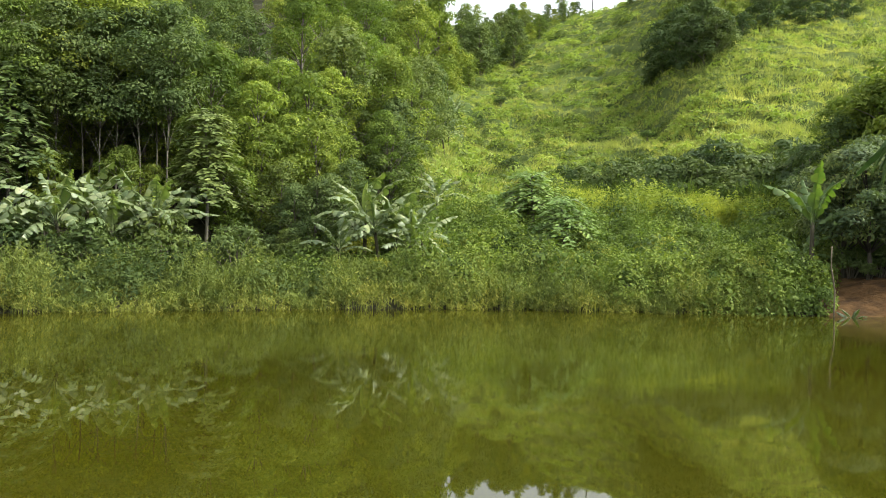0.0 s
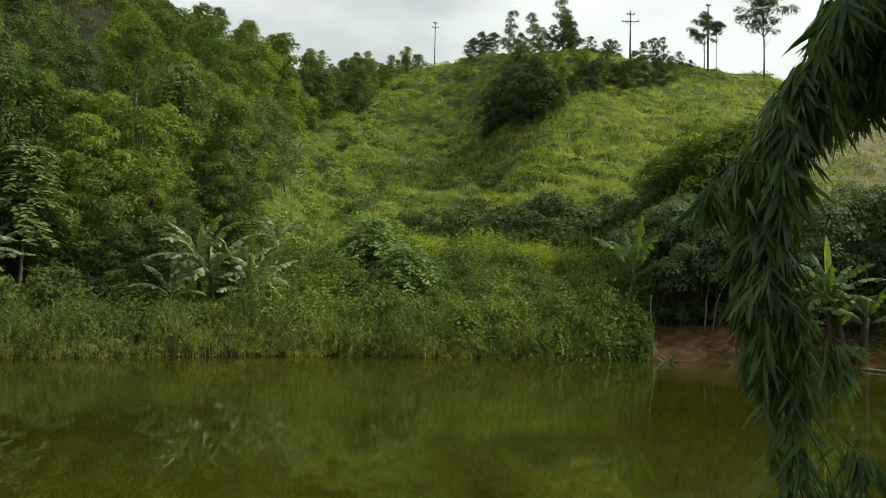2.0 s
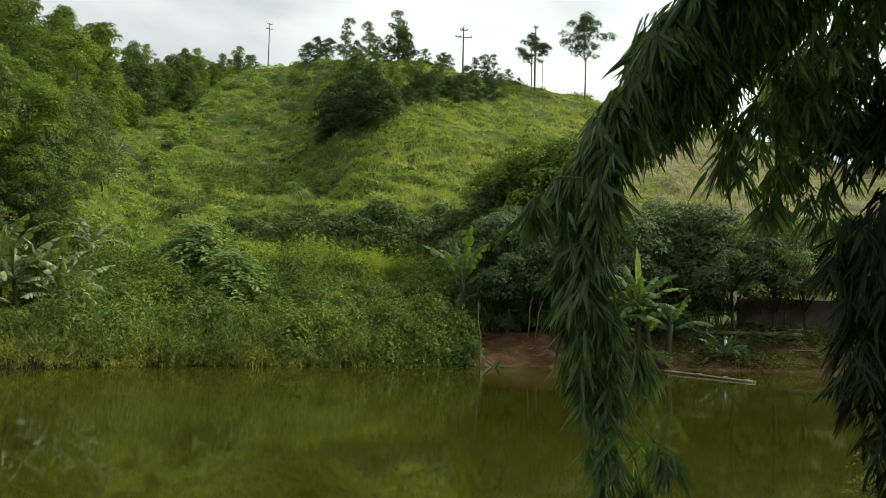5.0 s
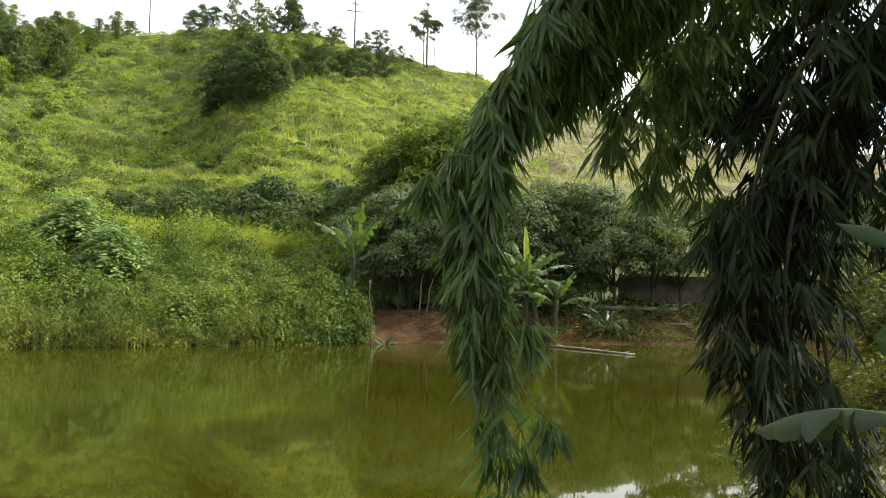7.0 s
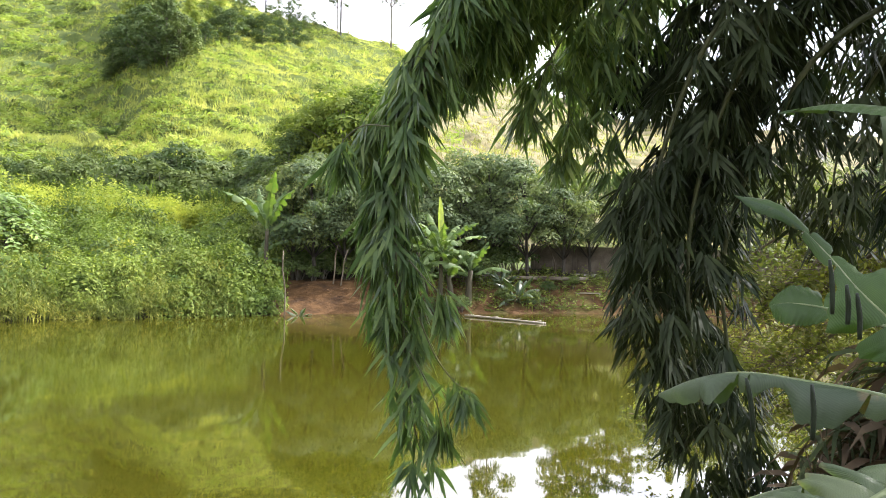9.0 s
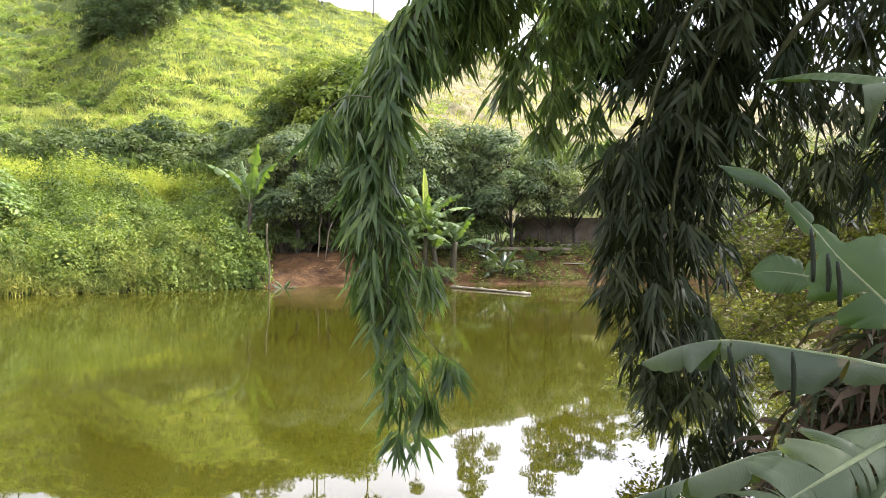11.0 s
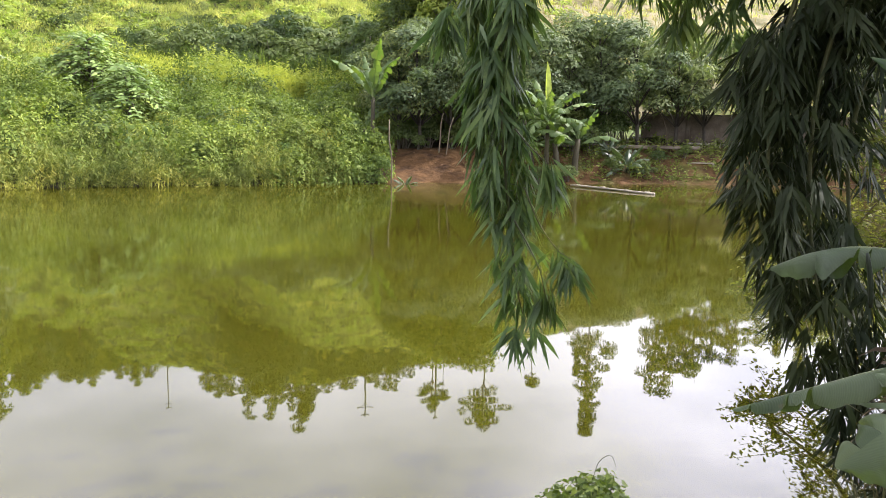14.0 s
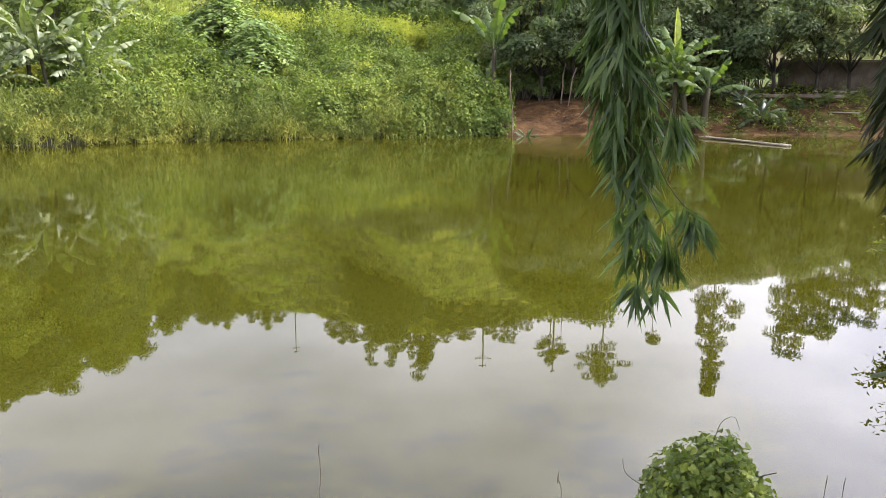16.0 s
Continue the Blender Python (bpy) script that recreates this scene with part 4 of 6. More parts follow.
place(taro, 15.2, 35.2, 2.6, 0.7, USED)

# ---------------------------------------------------------------- cover of the banks and of the hill
def strew(n, lo, hi, d0, d1, g, power=1.0):
    """Points of the ground between two bearings and two distances from the far shore."""
    az = g.uniform(lo, hi, n)
    d = d0 + (d1 - d0) * g.uniform(0, 1, n) ** power
    return az, at_many(az, d + np.interp(az, SHORE_AZ, SHORE_FAR))


def herbs(name, label, n, lo, hi, d0, d1, tall, per, leaf, material, seed, keep=None, power=1.0, narrow=0.5, rise=0.05):
    """Many leafy stalks growing together."""
    g = np.random.default_rng(seed)
    az, P = strew(n, lo, hi, d0, d1, g, power)
    if keep is not None:
        ok = keep(az, P)
        P = P[ok]
    n = len(P)
    H = tall * g.uniform(0.45, 1.15, n) * (1 + 0.6 * bumps(P[:, 0], P[:, 1], 1.25) + 0.55 * bumps(P[:, 1], P[:, 0], 2.7))
    tip = P + np.stack([g.normal(0, 0.22, n) * H, g.normal(0, 0.22, n) * H, H], 1)
    stalk = blades(P - [0, 0, 0.1], H * 0.9, 0.018, 0.15, g)
    f = g.uniform(0.15, 1.0, (n, per)) ** 0.8
    Q = (P[:, None] + (tip - P)[:, None] * f[..., None] + g.normal(0, 0.06, (n, per, 3))).reshape(-1, 3)
    A = g.normal(size=(n * per, 3)) * [1, 1, 0.35] + [0, 0, rise]
    L = leaf * g.uniform(0.6, 1.35, n * per)
    V, F = join([stalk, leaves(Q, A, L, L * narrow, g, 0.2, g.normal(0, 0.75, (n * per, 3)) + [0, -0.25, 1.0], True)])
    ob = part(name, mesh_of(name, V, F), material)
    tagged(ob, label, "plants", kind="stuff")


def off_soil(az, P):
    return az < 0.2 + 0.5 * bumps(P[:, 0], P[:, 1], 1.3)


def in_clumps(az, P):
    """Off the bare earth, and standing in clumps with gaps between."""
    return off_soil(az, P) & (0.7 * bumps(P[:, 0], P[:, 1], 1.9) + 0.5 * bumps(P[:, 1], P[:, 0] + 4, 4.3) > -0.22)


def reedy(az, P):
    return in_clumps(az, P) & (az < -5 + 2 * bumps(P[:, 0], P[:, 1], 0.8))


def mounds(name, label, P, wide, high, per, leaf, material, g, jitter=0.4, shoots=0.12):
    """Low domes of leaves that overlap one another, as creepers and weeds heap themselves up."""
    P = np.asarray(P)
    n = np.maximum(8, (per * wide * wide).astype(int))
    own = np.repeat(np.arange(len(P)), n)
    d = unit(g.normal(size=(len(own), 3)))
    d[:, 2] = np.abs(d[:, 2])
    W, H = wide[own, None], high[own, None]
    skew = g.uniform(0.75, 1.3, (len(P), 2))[own]
    k = g.uniform(0.6, 1.0, len(own))[:, None] ** 0.5 * (1 + 0.22 * bumps(d[:, 0] * 2.6 + own, d[:, 1] * 2.6 + d[:, 2] * 2 + own * 0.7, 1.9))[:, None]
    off = d * np.concatenate([W * skew[:, :1], W * skew[:, 1:], H], 1) * k
    Q = P[own] + off
    Q[:, 2] += 0.5 * (ground_z(Q[:, 0], Q[:, 1]) - P[own, 2])
    up = g.uniform(size=len(Q)) < shoots
    Q[up, 2] += (H[up, 0]) * g.uniform(0.05, 0.4, up.sum())
    N = unit(d / np.concatenate([W, W, H], 1) * W + g.normal(0, jitter, d.shape) + [0, 0, 0.25])
    A = np.cross(N, g.normal(size=N.shape)) + N * 0.25 + [0, 0, -0.15]
    L = leaf * np.repeat(np.sqrt(wide / wide.mean()), n) * g.uniform(0.65, 1.35, len(Q))
    V, F = leaves(Q, A, L, L * 0.62, g, 0.15, N, True)
    tagged(part(name, mesh_of(name, V, F), material), label, "plants", kind="stuff")


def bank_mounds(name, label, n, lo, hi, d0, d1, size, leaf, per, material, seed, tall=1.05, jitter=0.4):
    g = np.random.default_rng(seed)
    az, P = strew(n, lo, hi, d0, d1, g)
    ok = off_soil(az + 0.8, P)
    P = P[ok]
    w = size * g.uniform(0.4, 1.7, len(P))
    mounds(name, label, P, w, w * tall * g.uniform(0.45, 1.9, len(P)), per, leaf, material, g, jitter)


herbs("shore_weeds", "yellow-green weeds along the water's edge", 5200, -58, 0.4, -0.5, 2.8, 1.0, 20, 0.17, REED, 61, reedy, narrow=0.24, rise=0.9)
herbs("shore_grass", "low grassy weeds fringing the water", 2600, -58, -3, -0.7, 1.6, 0.55, 14, 0.15, REED, 60, off_soil, narrow=0.2, rise=0.9)
bank_mounds("bank_herbs", "dense green herbs and creepers heaped over the bank", 150, -37, 0.2, 0.8, 7.5, 0.76, 0.10, 700, HERB, 62)
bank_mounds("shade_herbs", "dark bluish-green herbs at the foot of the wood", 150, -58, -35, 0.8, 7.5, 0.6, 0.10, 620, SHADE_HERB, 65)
bank_mounds("bank_creepers", "creeping vines covering the slope above the pond", 200, -31, 0.2, 5.5, 13.5, 0.76, 0.105, 640, VINE, 63)
bank_mounds("yellow_creepers", "yellow-green creepers in patches on the bank", 80, -30, -0.5, 1.0, 12, 0.6, 0.10, 640, LIME_LEAF, 66)
bank_mounds("end_creepers", "dark green creepers hanging to the water at the end of the bank", 85, -9, -0.4, -0.4, 3.2, 0.5, 0.105, 720, VINE, 76, 1.1)
bank_mounds("broad_creepers", "broad-leaved creepers in patches on the bank", 60, -36, -0.5, 1.5, 9, 0.6, 0.21, 190, VINE, 74, 0.9, 0.5)
# dark mounds strewn at random; their colour imitates shaded creases in the bank
bank_mounds("dark_creepers", "dark leafy mounds imitating shaded creases of the bank", 75, -32, 0.2, 2.5, 13, 0.6, 0.13, 480, DARK_CROWN, 68)
herbs("bank_stalks", "leafy stalks standing above the creepers of the bank", 700, -37, 0.2, 1.2, 10, 1.0, 18, 0.12, HERB, 67, off_soil)
herbs("terrace_grass", "bright yellow-green plants along the terrace", 3000, -19, -2.2, 13.4, 17.0, 1.15, 22, 0.15, TERRACE, 64)
tuft = np.random.default_rng(69)
azt = tuft.uniform(-18.5, -2.4, 620)
Pt = at_many(azt, tuft.uniform(13.6, 17.2, 620) + np.interp(azt, SHORE_AZ, SHORE_FAR))
Qt = np.repeat(Pt, 14, 0) + tuft.normal(0, 0.16, (620 * 14, 3)) * [1, 1, 0]
Vt, Ft = blades(Qt, tuft.uniform(0.8, 1.6, len(Qt)), 0.028, 0.9, tuft)
tagged(part("terrace_tufts", mesh_of("terrace_tufts", Vt, Ft), TERRACE), "tufts of long yellow-green grass along the terrace", "grass", kind="stuff")
herbs("bank_weeds", "low weeds on the earthen bank", 1500, 6.5, 42, 0.2, 5.5, 0.4, 10, 0.13, REED, 65)

g = np.random.default_rng(71)


def hillside_grass():
    """Long grass in tufts over the whole slope, with leafy weeds among it."""
    pieces = []
    n = 44000
    az = g.uniform(-30, 27, n)
    r = 44 * (150 / 44) ** g.uniform(0, 1, n)
    ok = (az > np.interp(r, [28, 40, 60, 85, 110, 140, 170], [-33, -31, -29, -27.5, -24.5, -22.0, -20.0])) & ~((az > 6) & (r < 52))
    ok &= (az < 9) | (g.uniform(0, 1, n) < 0.15)
    # the tufts stand in streaks along the contour, with ground darkened like shade between
    x, y = r * np.sin(np.radians(az)), r * np.cos(np.radians(az))
    streak = 0.55 * bumps(x * 0.45 + 0.2 * y, y * 1.7, 0.55) + 0.55 * bumps(x * 0.5 - 0.25 * y, y * 1.8, 1.35) + 0.3 * bumps(x, y, 2.4)
    ok &= g.uniform(0, 1, n) < np.clip(0.82 + 1.1 * streak, 0.15, 1)
    P = at_many(az[ok], r[ok])
    rr = r[ok]
    k = 11
    Q = np.repeat(P, k, 0) + g.normal(0, 0.2, (len(P) * k, 3)) * [1, 1, 0]
    Q[:, 2] = ground_z(Q[:, 0], Q[:, 1]) - 0.05
    tall = np.repeat(g.uniform(0.30, 0.95, len(P)) * (1 + 0.3 * bumps(P[:, 0], P[:, 1], 0.4)), k)
    pieces.append(blades(Q, tall * g.uniform(0.6, 1.1, len(Q)), np.repeat(0.025 + rr * 0.00055, k), 1.5, g, True))
    V, F = join(pieces)
    tagged(part("hill_grass", mesh_of("hill_grass", V, F), GRASS), "long green grass covering the hillside", "grass", kind="stuff")


hillside_grass()


def hillside_mounds(name, label, n, size, leaf, per, material, seed, level, tall):
    """Leafy weeds and scrub heaped up in drifts along the contour of the slope."""
    g = np.random.default_rng(seed)
    az = g.uniform(-30, 12, n)
    r = 43 * (146 / 43) ** g.uniform(0, 1, n)
    x, y = r * np.sin(np.radians(az)), r * np.cos(np.radians(az))
    drift = 0.6 * bumps(x * 0.5 + seed, y * 1.3, 0.30) + 0.6 * bumps(x * 0.6, y * 1.4 + seed, 0.85)
    ok = (az > np.interp(r, [28, 40, 60, 85, 110, 140, 170], [-33, -31, -29, -27.5, -24.5, -22.0, -20.0])) & ~((az > 6) & (r < 52))
    ok &= drift + g.normal(0, 0.22, n) + np.clip((-6 - az) / 40, -0.25, 0.3) > level
    P = at_many(az[ok], r[ok])
    grow = (reach(az[ok], r[ok]) / r[ok]) * (r[ok] / 80) ** 0.35
    w = size * g.uniform(0.45, 1.4, len(P)) * grow
    mounds(name, label, P, w, w * tall * g.uniform(0.6, 1.4, len(P)), per / grow.mean() ** 2, leaf * grow.mean(), material, g)


hillside_mounds("hill_weeds", "leafy weeds heaped among the hillside grass", 4600, 0.75, 0.24, 95, HILLWEED, 72, -0.02, 0.6)
hillside_mounds("hill_scrub", "darker low scrub in drifts across the hillside", 2600, 0.7, 0.24, 95, DARK_CROWN, 73, 0.28, 0.75)


def dry_field():
    n = 1900
    az = g.uniform(7, 30, n)
    r = 48 * (130 / 48) ** g.uniform(0, 1, n)
    P = at_many(az, r)
    k = 6
    Q = np.repeat(P, k, 0) + g.normal(0, 0.3, (n * k, 3)) * [1, 1, 0]
    Q[:, 2] = ground_z(Q[:, 0], Q[:, 1]) - 0.05
    V, F = blades(Q, g.uniform(0.25, 0.6, n * k), 0.06, 0.9, g)
    tagged(part("dry_field_grass", mesh_of("dry_field_grass", V, F), DRYGRASS), "straw-coloured dry grass on the field above the trees", "grass", kind="stuff")


dry_field()

# bushes that stand out on the bank and along the terrace
FERN = make_bush("feathery_shrub", "green shrub with tiers of feathery leaves", tiered_shape(34, 2.3, 5, 7, 1.5, 0.24), FERN_LEAF, "shrubs of the slope")
for az, r, s, t in ((-20.1, 39.5, 1.3, 0.3), (-21.3, 40.5, 0.9, 2.2), (-17.8, 35.2, 1.2, 0.8), (-22.8, 43, 0.6, 1.0), (-19.3, 35.0, 0.8, 1.9), (-16.6, 36.6, 0.8, 2.9)):
    place(FERN, az, r, t, s, USED, 0.15)
for az, r, k, s in ((-23.5, 36, 1, 0.9), (-21.5, 35, 0, 0.9), (-16.0, 33.5, 1, 0.9), (-13.5, 36, 0, 0.8), (-11.0, 33.0, 1, 1.0), (-9.2, 35.5, 0, 0.9), (-6.5, 33.5, 1, 1.0), (-4.6, 35.5, 0, 1.0), (-3.0, 32.6, 1, 1.0), (-1.2, 30.6, 0, 0.55), (-5.2, 31.2, 0, 0.75), (-8.0, 30.8, 1, 0.7), (-13, 30.6, 0, 0.6), (-24.5, 31, 1, 0.7), (-29, 31.6, 0, 0.8), (-2.4, 38, 0, 1.0), (-3.6, 40, 2, 0.9)):
    place(BUSHES[k], az, r, rng.uniform(0, 6.28), s, USED, 0.15)

# smaller bushes and clumps that break up the bank
MOUND = make_bush("low_bush", "low yellow-green bush on the bank", bush_shape(37, 1.9, 1.3, 0.12, 700, 8, 0.42), SHRUB, "low bushes of the bank")
lot = np.random.default_rng(79)
for i in range(34):
    az, r = lot.uniform(-34, -3.5), lot.uniform(30.6, 38.5)
    ob = MOUND if i % 3 == 0 else BUSHES[i % 3 - 1]
    place(ob, az, r, lot.uniform(0, 6.28), lot.uniform(0.75, 1.1) if i % 3 == 0 else lot.uniform(0.4, 0.65), USED, 0.0)

# dark hedge-like row at the back of the terrace
HEDGE = make_bush("hedge_bush", "dark dense shrub in the row behind the terrace", bush_shape(36, 2.8, 2.6, 0.19, 420, 12, 0.58), CREST, "dark shrubs behind the terrace")
a = -18.0
while a < 0.5:
    for rr in (48.6, 51.5):
        place(HEDGE, a + rng.uniform(-0.5, 0.5), rr + rng.uniform(-0.8, 0.8), rng.uniform(0, 6.28), rng.uniform(0.85, 1.15) * (1.0 + 0.045 * (a + 18)), USED, 0.2)
    a += rng.uniform(0.9, 1.3)
cane = np.random.default_rng(77)
azc = cane.uniform(-17.0, -1.0, 260)
Pc = at_many(azc, cane.uniform(46.2, 48.2, 260))
Qc = np.repeat(Pc, 8, 0) + cane.normal(0, 0.18, (260 * 8, 3)) * [1, 1, 0]
Vc, Fc = blades(Qc, cane.uniform(1.2, 2.6, len(Qc)), 0.07, 1.1, cane)
tagged(part("tall_cane_grass", mesh_of("tall_cane_grass", Vc, Fc), HERB), "tall arching cane grass along the terrace", "grass", kind="stuff")

# small shrubs on the open slope
for az, r, s in ((-23.7, 74, 0.55), (-22.3, 84, 0.6), (-14.5, 80, 0.45), (-9, 84, 0.5), (-5.5, 78, 0.5), (-17, 92, 0.5), (-12, 68, 0.5), (-7, 62, 0.55), (-3.4, 66, 0.5), (-19.5, 70, 0.5), (-20.5, 98, 0.6), (2.0, 90, 0.6), (4.0, 76, 0.5), (8, 84, 0.55), (-15.8, 60, 0.5), (-21.5, 58, 0.55)):
    place(BUSHES[2 if az < -20 else 0], az, r, rng.uniform(0, 6.28), s, USED, 0.05)

# the big dark thicket below the crest and the growth along the crest
THICK = [
    make_tree("thicket_tree", "dark leafy tree smothered in creepers near the crest", "tree", tree_shape(81, 7.5, 0.6, 2.9, 24, 1.1, 125, 0.36), CREST, "growth near the crest"),
    make_tree("thicket_tree", "green leafy tree near the crest of the hill", "tree", tree_shape(82, 7.0, 0.8, 2.2, 22, 1.0, 125, 0.33), DARK_CROWN, "growth near the crest"),
    make_tree("thicket_tree", "slim upright green tree on the crest of the hill", "tree", tree_shape(83, 8.0, 1.4, 1.6, 14, 0.95, 170, 0.30, lean=0.8), DARK_CROWN, "growth near the crest"),
]
for az, r, k, s in ((-11.8, 87, 0, 0.5), (-11.0, 90, 0, 0.72), (-10.0, 90, 0, 0.85), (-9.1, 92, 0, 0.8), (-8.4, 93, 0, 0.95), (-7.5, 95, 0, 0.7), (-6.9, 97, 0, 0.5), (-10.3, 96, 1, 0.95), (-9.4, 98, 0, 1.05), (-8.5, 101, 1, 0.85), (-10.8, 100, 1, 0.6), (-7.4, 103, 0, 0.6),
                    (-5.9, 105, 0, 0.42), (-5.0, 112, 0, 0.5), (-4.3, 110, 0, 0.62), (-3.0, 116, 0, 0.45), (-2.1, 115, 0, 0.6), (-0.9, 118, 0, 0.48), (0.1, 121, 0, 0.55), (1.2, 124, 1, 0.36), (-3.6, 128, 1, 0.6), (-1.5, 130, 0, 0.45), (-5.8, 126, 1, 0.5), (0.9, 133, 1, 0.42),
                    (-13.2, 139, 0, 0.5), (-12.5, 140, 0, 0.58), (-11.7, 141, 0, 0.55), (-10.6, 139, 2, 0.95), (-9.6, 142, 0, 0.5), (-8.6, 141, 2, 1.0), (-8.2, 142, 1, 0.7), (-7.4, 142, 0, 0.5), (-6.6, 140, 2, 1.1), (-6.0, 141, 2, 1.0), (-6.3, 142, 0, 0.8), (-4.6, 141, 1, 0.45), (-3.4, 142, 0, 0.4), (-2.9, 141, 1, 0.5), (-1.0, 140, 2, 0.55), (-0.3, 141, 1, 0.72), (0.4, 141, 2, 0.6), (1.5, 141, 1, 0.4), (2.2, 140, 0, 0.25),
                    (-19.2, 150, 0, 0.5), (-17.4, 150, 0, 0.3), (-18.2, 149, 0, 0.35), (-20.0, 150, 1, 0.6), (-21.2, 148, 0, 0.7), (-22.0, 149, 2, 0.8), (19.5, 139, 2, 1.7), (20.3, 140, 2, 2.0), (21.1, 139, 1, 1.75), (21.9, 140, 2, 1.75), (23.0, 139, 2, 1.5), (23.8, 139, 1, 1.4), (24.6, 139, 2, 1.55), (25.6, 138, 1, 1.3)):
    place(THICK[k], az, r, rng.uniform(0, 6.28), s, USED, 0.3)
for az, r, k, s in ((-8.8, 106, 0, 0.42), (-7.8, 110, 1, 0.5), (-6.6, 112, 0, 0.45), (-5.4, 116, 1, 0.5), (-4.4, 119, 0, 0.4), (-3.4, 122, 1, 0.42), (-2.4, 124, 0, 0.36), (-1.2, 126, 1, 0.36), (-7.0, 122, 1, 0.5), (-8.2, 128, 0, 0.5), (-5.0, 131, 1, 0.42), (-9.6, 118, 1, 0.5)):
    place(FAR_EDGE[k], az, r, rng.uniform(0, 6.28), s, USED, 0.2)
# slim tall trees on the skyline
SKY = [
    make_tree("skyline_tree", "tall tree with a bare pole-like trunk and a small round crown", "tree", tree_shape(91, 14.4, 8.0, 3.6, 32, 1.05, 130, 0.32, lean=0.3, bare=0.16), CREST, "trees on the skyline"),
    make_tree("skyline_tree", "slender tree with a small tuft of leaves on the skyline", "tree", tree_shape(92, 11, 8.5, 1.2, 9, 0.8, 260, 0.28, lean=0.2, bare=0.10), CREST, "trees on the skyline"),
    make_tree("skyline_tree", "narrow upright evergreen tree on the skyline", "tree", tree_shape(93, 15, 1.5, 2.6, 36, 0.95, 150, 0.34, lean=0.2, slender=True), CREST, "trees on the skyline"),
]
for az, r, k, s in ((6.95, 139, 0, 1.05), (3.1, 140, 0, 0.72), (3.9, 140, 1, 0.8), (10.4, 139, 1, 0.9), (14.5, 140, 2, 1.36), (13.7, 141, 2, 0.6), (27.2, 138, 2, 0.7), (28.6, 138, 2, 0.95), (30.2, 138, 2, 0.9), (32, 138, 2, 0.9), (35, 138, 2, 0.9)):
    place(SKY[k], az, r, rng.uniform(0, 6.28), s, USED, 0.3)

# fruit trees behind the earthen bank
FRUIT = [
    make_tree("mango_tree", "dense round dark green fruit tree with forked trunk", "tree", tree_shape(101, 5.4, 2.0, 2.4, 21, 0.84, 470, 0.17, bare=0.10), MANGO, "fruit trees on the bank", DARK_BARK),
    make_tree("mango_tree", "dense round dark green fruit tree with forked trunk", "tree", tree_shape(102, 5.0, 1.8, 2.3, 20, 0.84, 470, 0.17, bare=0.10), MANGO, "fruit trees on the bank", DARK_BARK),
]
for az, r, k, s in ((12.2, 38.5, 0, 1.0), (14.6, 38.0, 1, 1.08), (17.2, 37.5, 0, 1.0), (19.6, 38.0, 1, 1.0), (21.6, 39.0, 0, 0.9), (24.5, 40.0, 1, 1.0), (28, 41, 0, 1.1), (32, 41, 1, 1.1), (36, 40, 0, 1.1), (40, 39, 1, 1.1), (13.5, 43, 1, 1.05), (18.4, 43, 1, 0.95),
                    (0.4, 35.0, 1, 0.95), (2.0, 34.6, 0, 0.9), (4.0, 34.8, 1, 0.95), (6.2, 35.2, 0, 0.95), (8.4, 36, 1, 1.0), (1.2, 39, 0, 0.95), (4.0, 41, 1, 1.05), (7, 42, 0, 1.0), (10.2, 42, 0, 1.0)):
    place(FRUIT[k], az, r, rng.uniform(0, 6.28), s, USED, 0.15)
for az, r, s in ((1.6, 36.5, 0.8), (3.2, 37.0, 0.8), (5.0, 36.6, 0.8), (8.6, 34.6, 0.65), (0.8, 35.2, 0.6), (2.4, 35.6, 0.6), (4.2, 35.8, 0.6), (6.0, 36.0, 0.6), (10.4, 32.2, 0.35), (11.4, 32.3, 0.38), (12.4, 32.6, 0.35), (0.8, 34.9, 0.62), (1.8, 34.1, 0.34), (2.6, 35.2, 0.6), (4.2, 34.4, 0.4), (5.0, 35.4, 0.66), (6.3, 34.3, 0.36), (7.7, 35.2, 0.62), (9.6, 36.2, 0.8), (12.6, 35.0, 0.6), (13.8, 35.8, 0.55), (15.6, 33.8, 0.4), (17.6, 34.2, 0.35), (18.6, 35.6, 0.3), (20.3, 36.4, 0.3), (12.4, 37.0, 0.8), (13.6, 37.6, 0.8), (14.8, 37.2, 0.7), (16.2, 38.6, 0.8), (11.0, 37.0, 0.9), (13.2, 40.5, 1.0), (15.4, 41, 0.9), (11.2, 40, 1.0)):
    place(BUSHES[2], az, r, rng.uniform(0, 6.28), s, USED, 0.1)
# lighter trees on the slope above them
for az, r, k, s in ((0.0, 43.5, 2, 0.8), (1.3, 44.5, 0, 0.95), (2.5, 44, 0, 1.2), (3.5, 43, 1, 1.5), (4.7, 44.5, 0, 1.2), (5.7, 43.5, 1, 1.55), (6.9, 44, 0, 1.1), (7.8, 45, 0, 1.05), (2.0, 47, 2, 1.25), (4.2, 47.5, 2, 1.35), (6.2, 47, 2, 1.3), (0.5, 46.5, 0, 0.95), (9.0, 44.5, 2, 0.85)):
    place(EDGE[k], az, r, rng.uniform(0, 6.28), s, USED, 0.2)


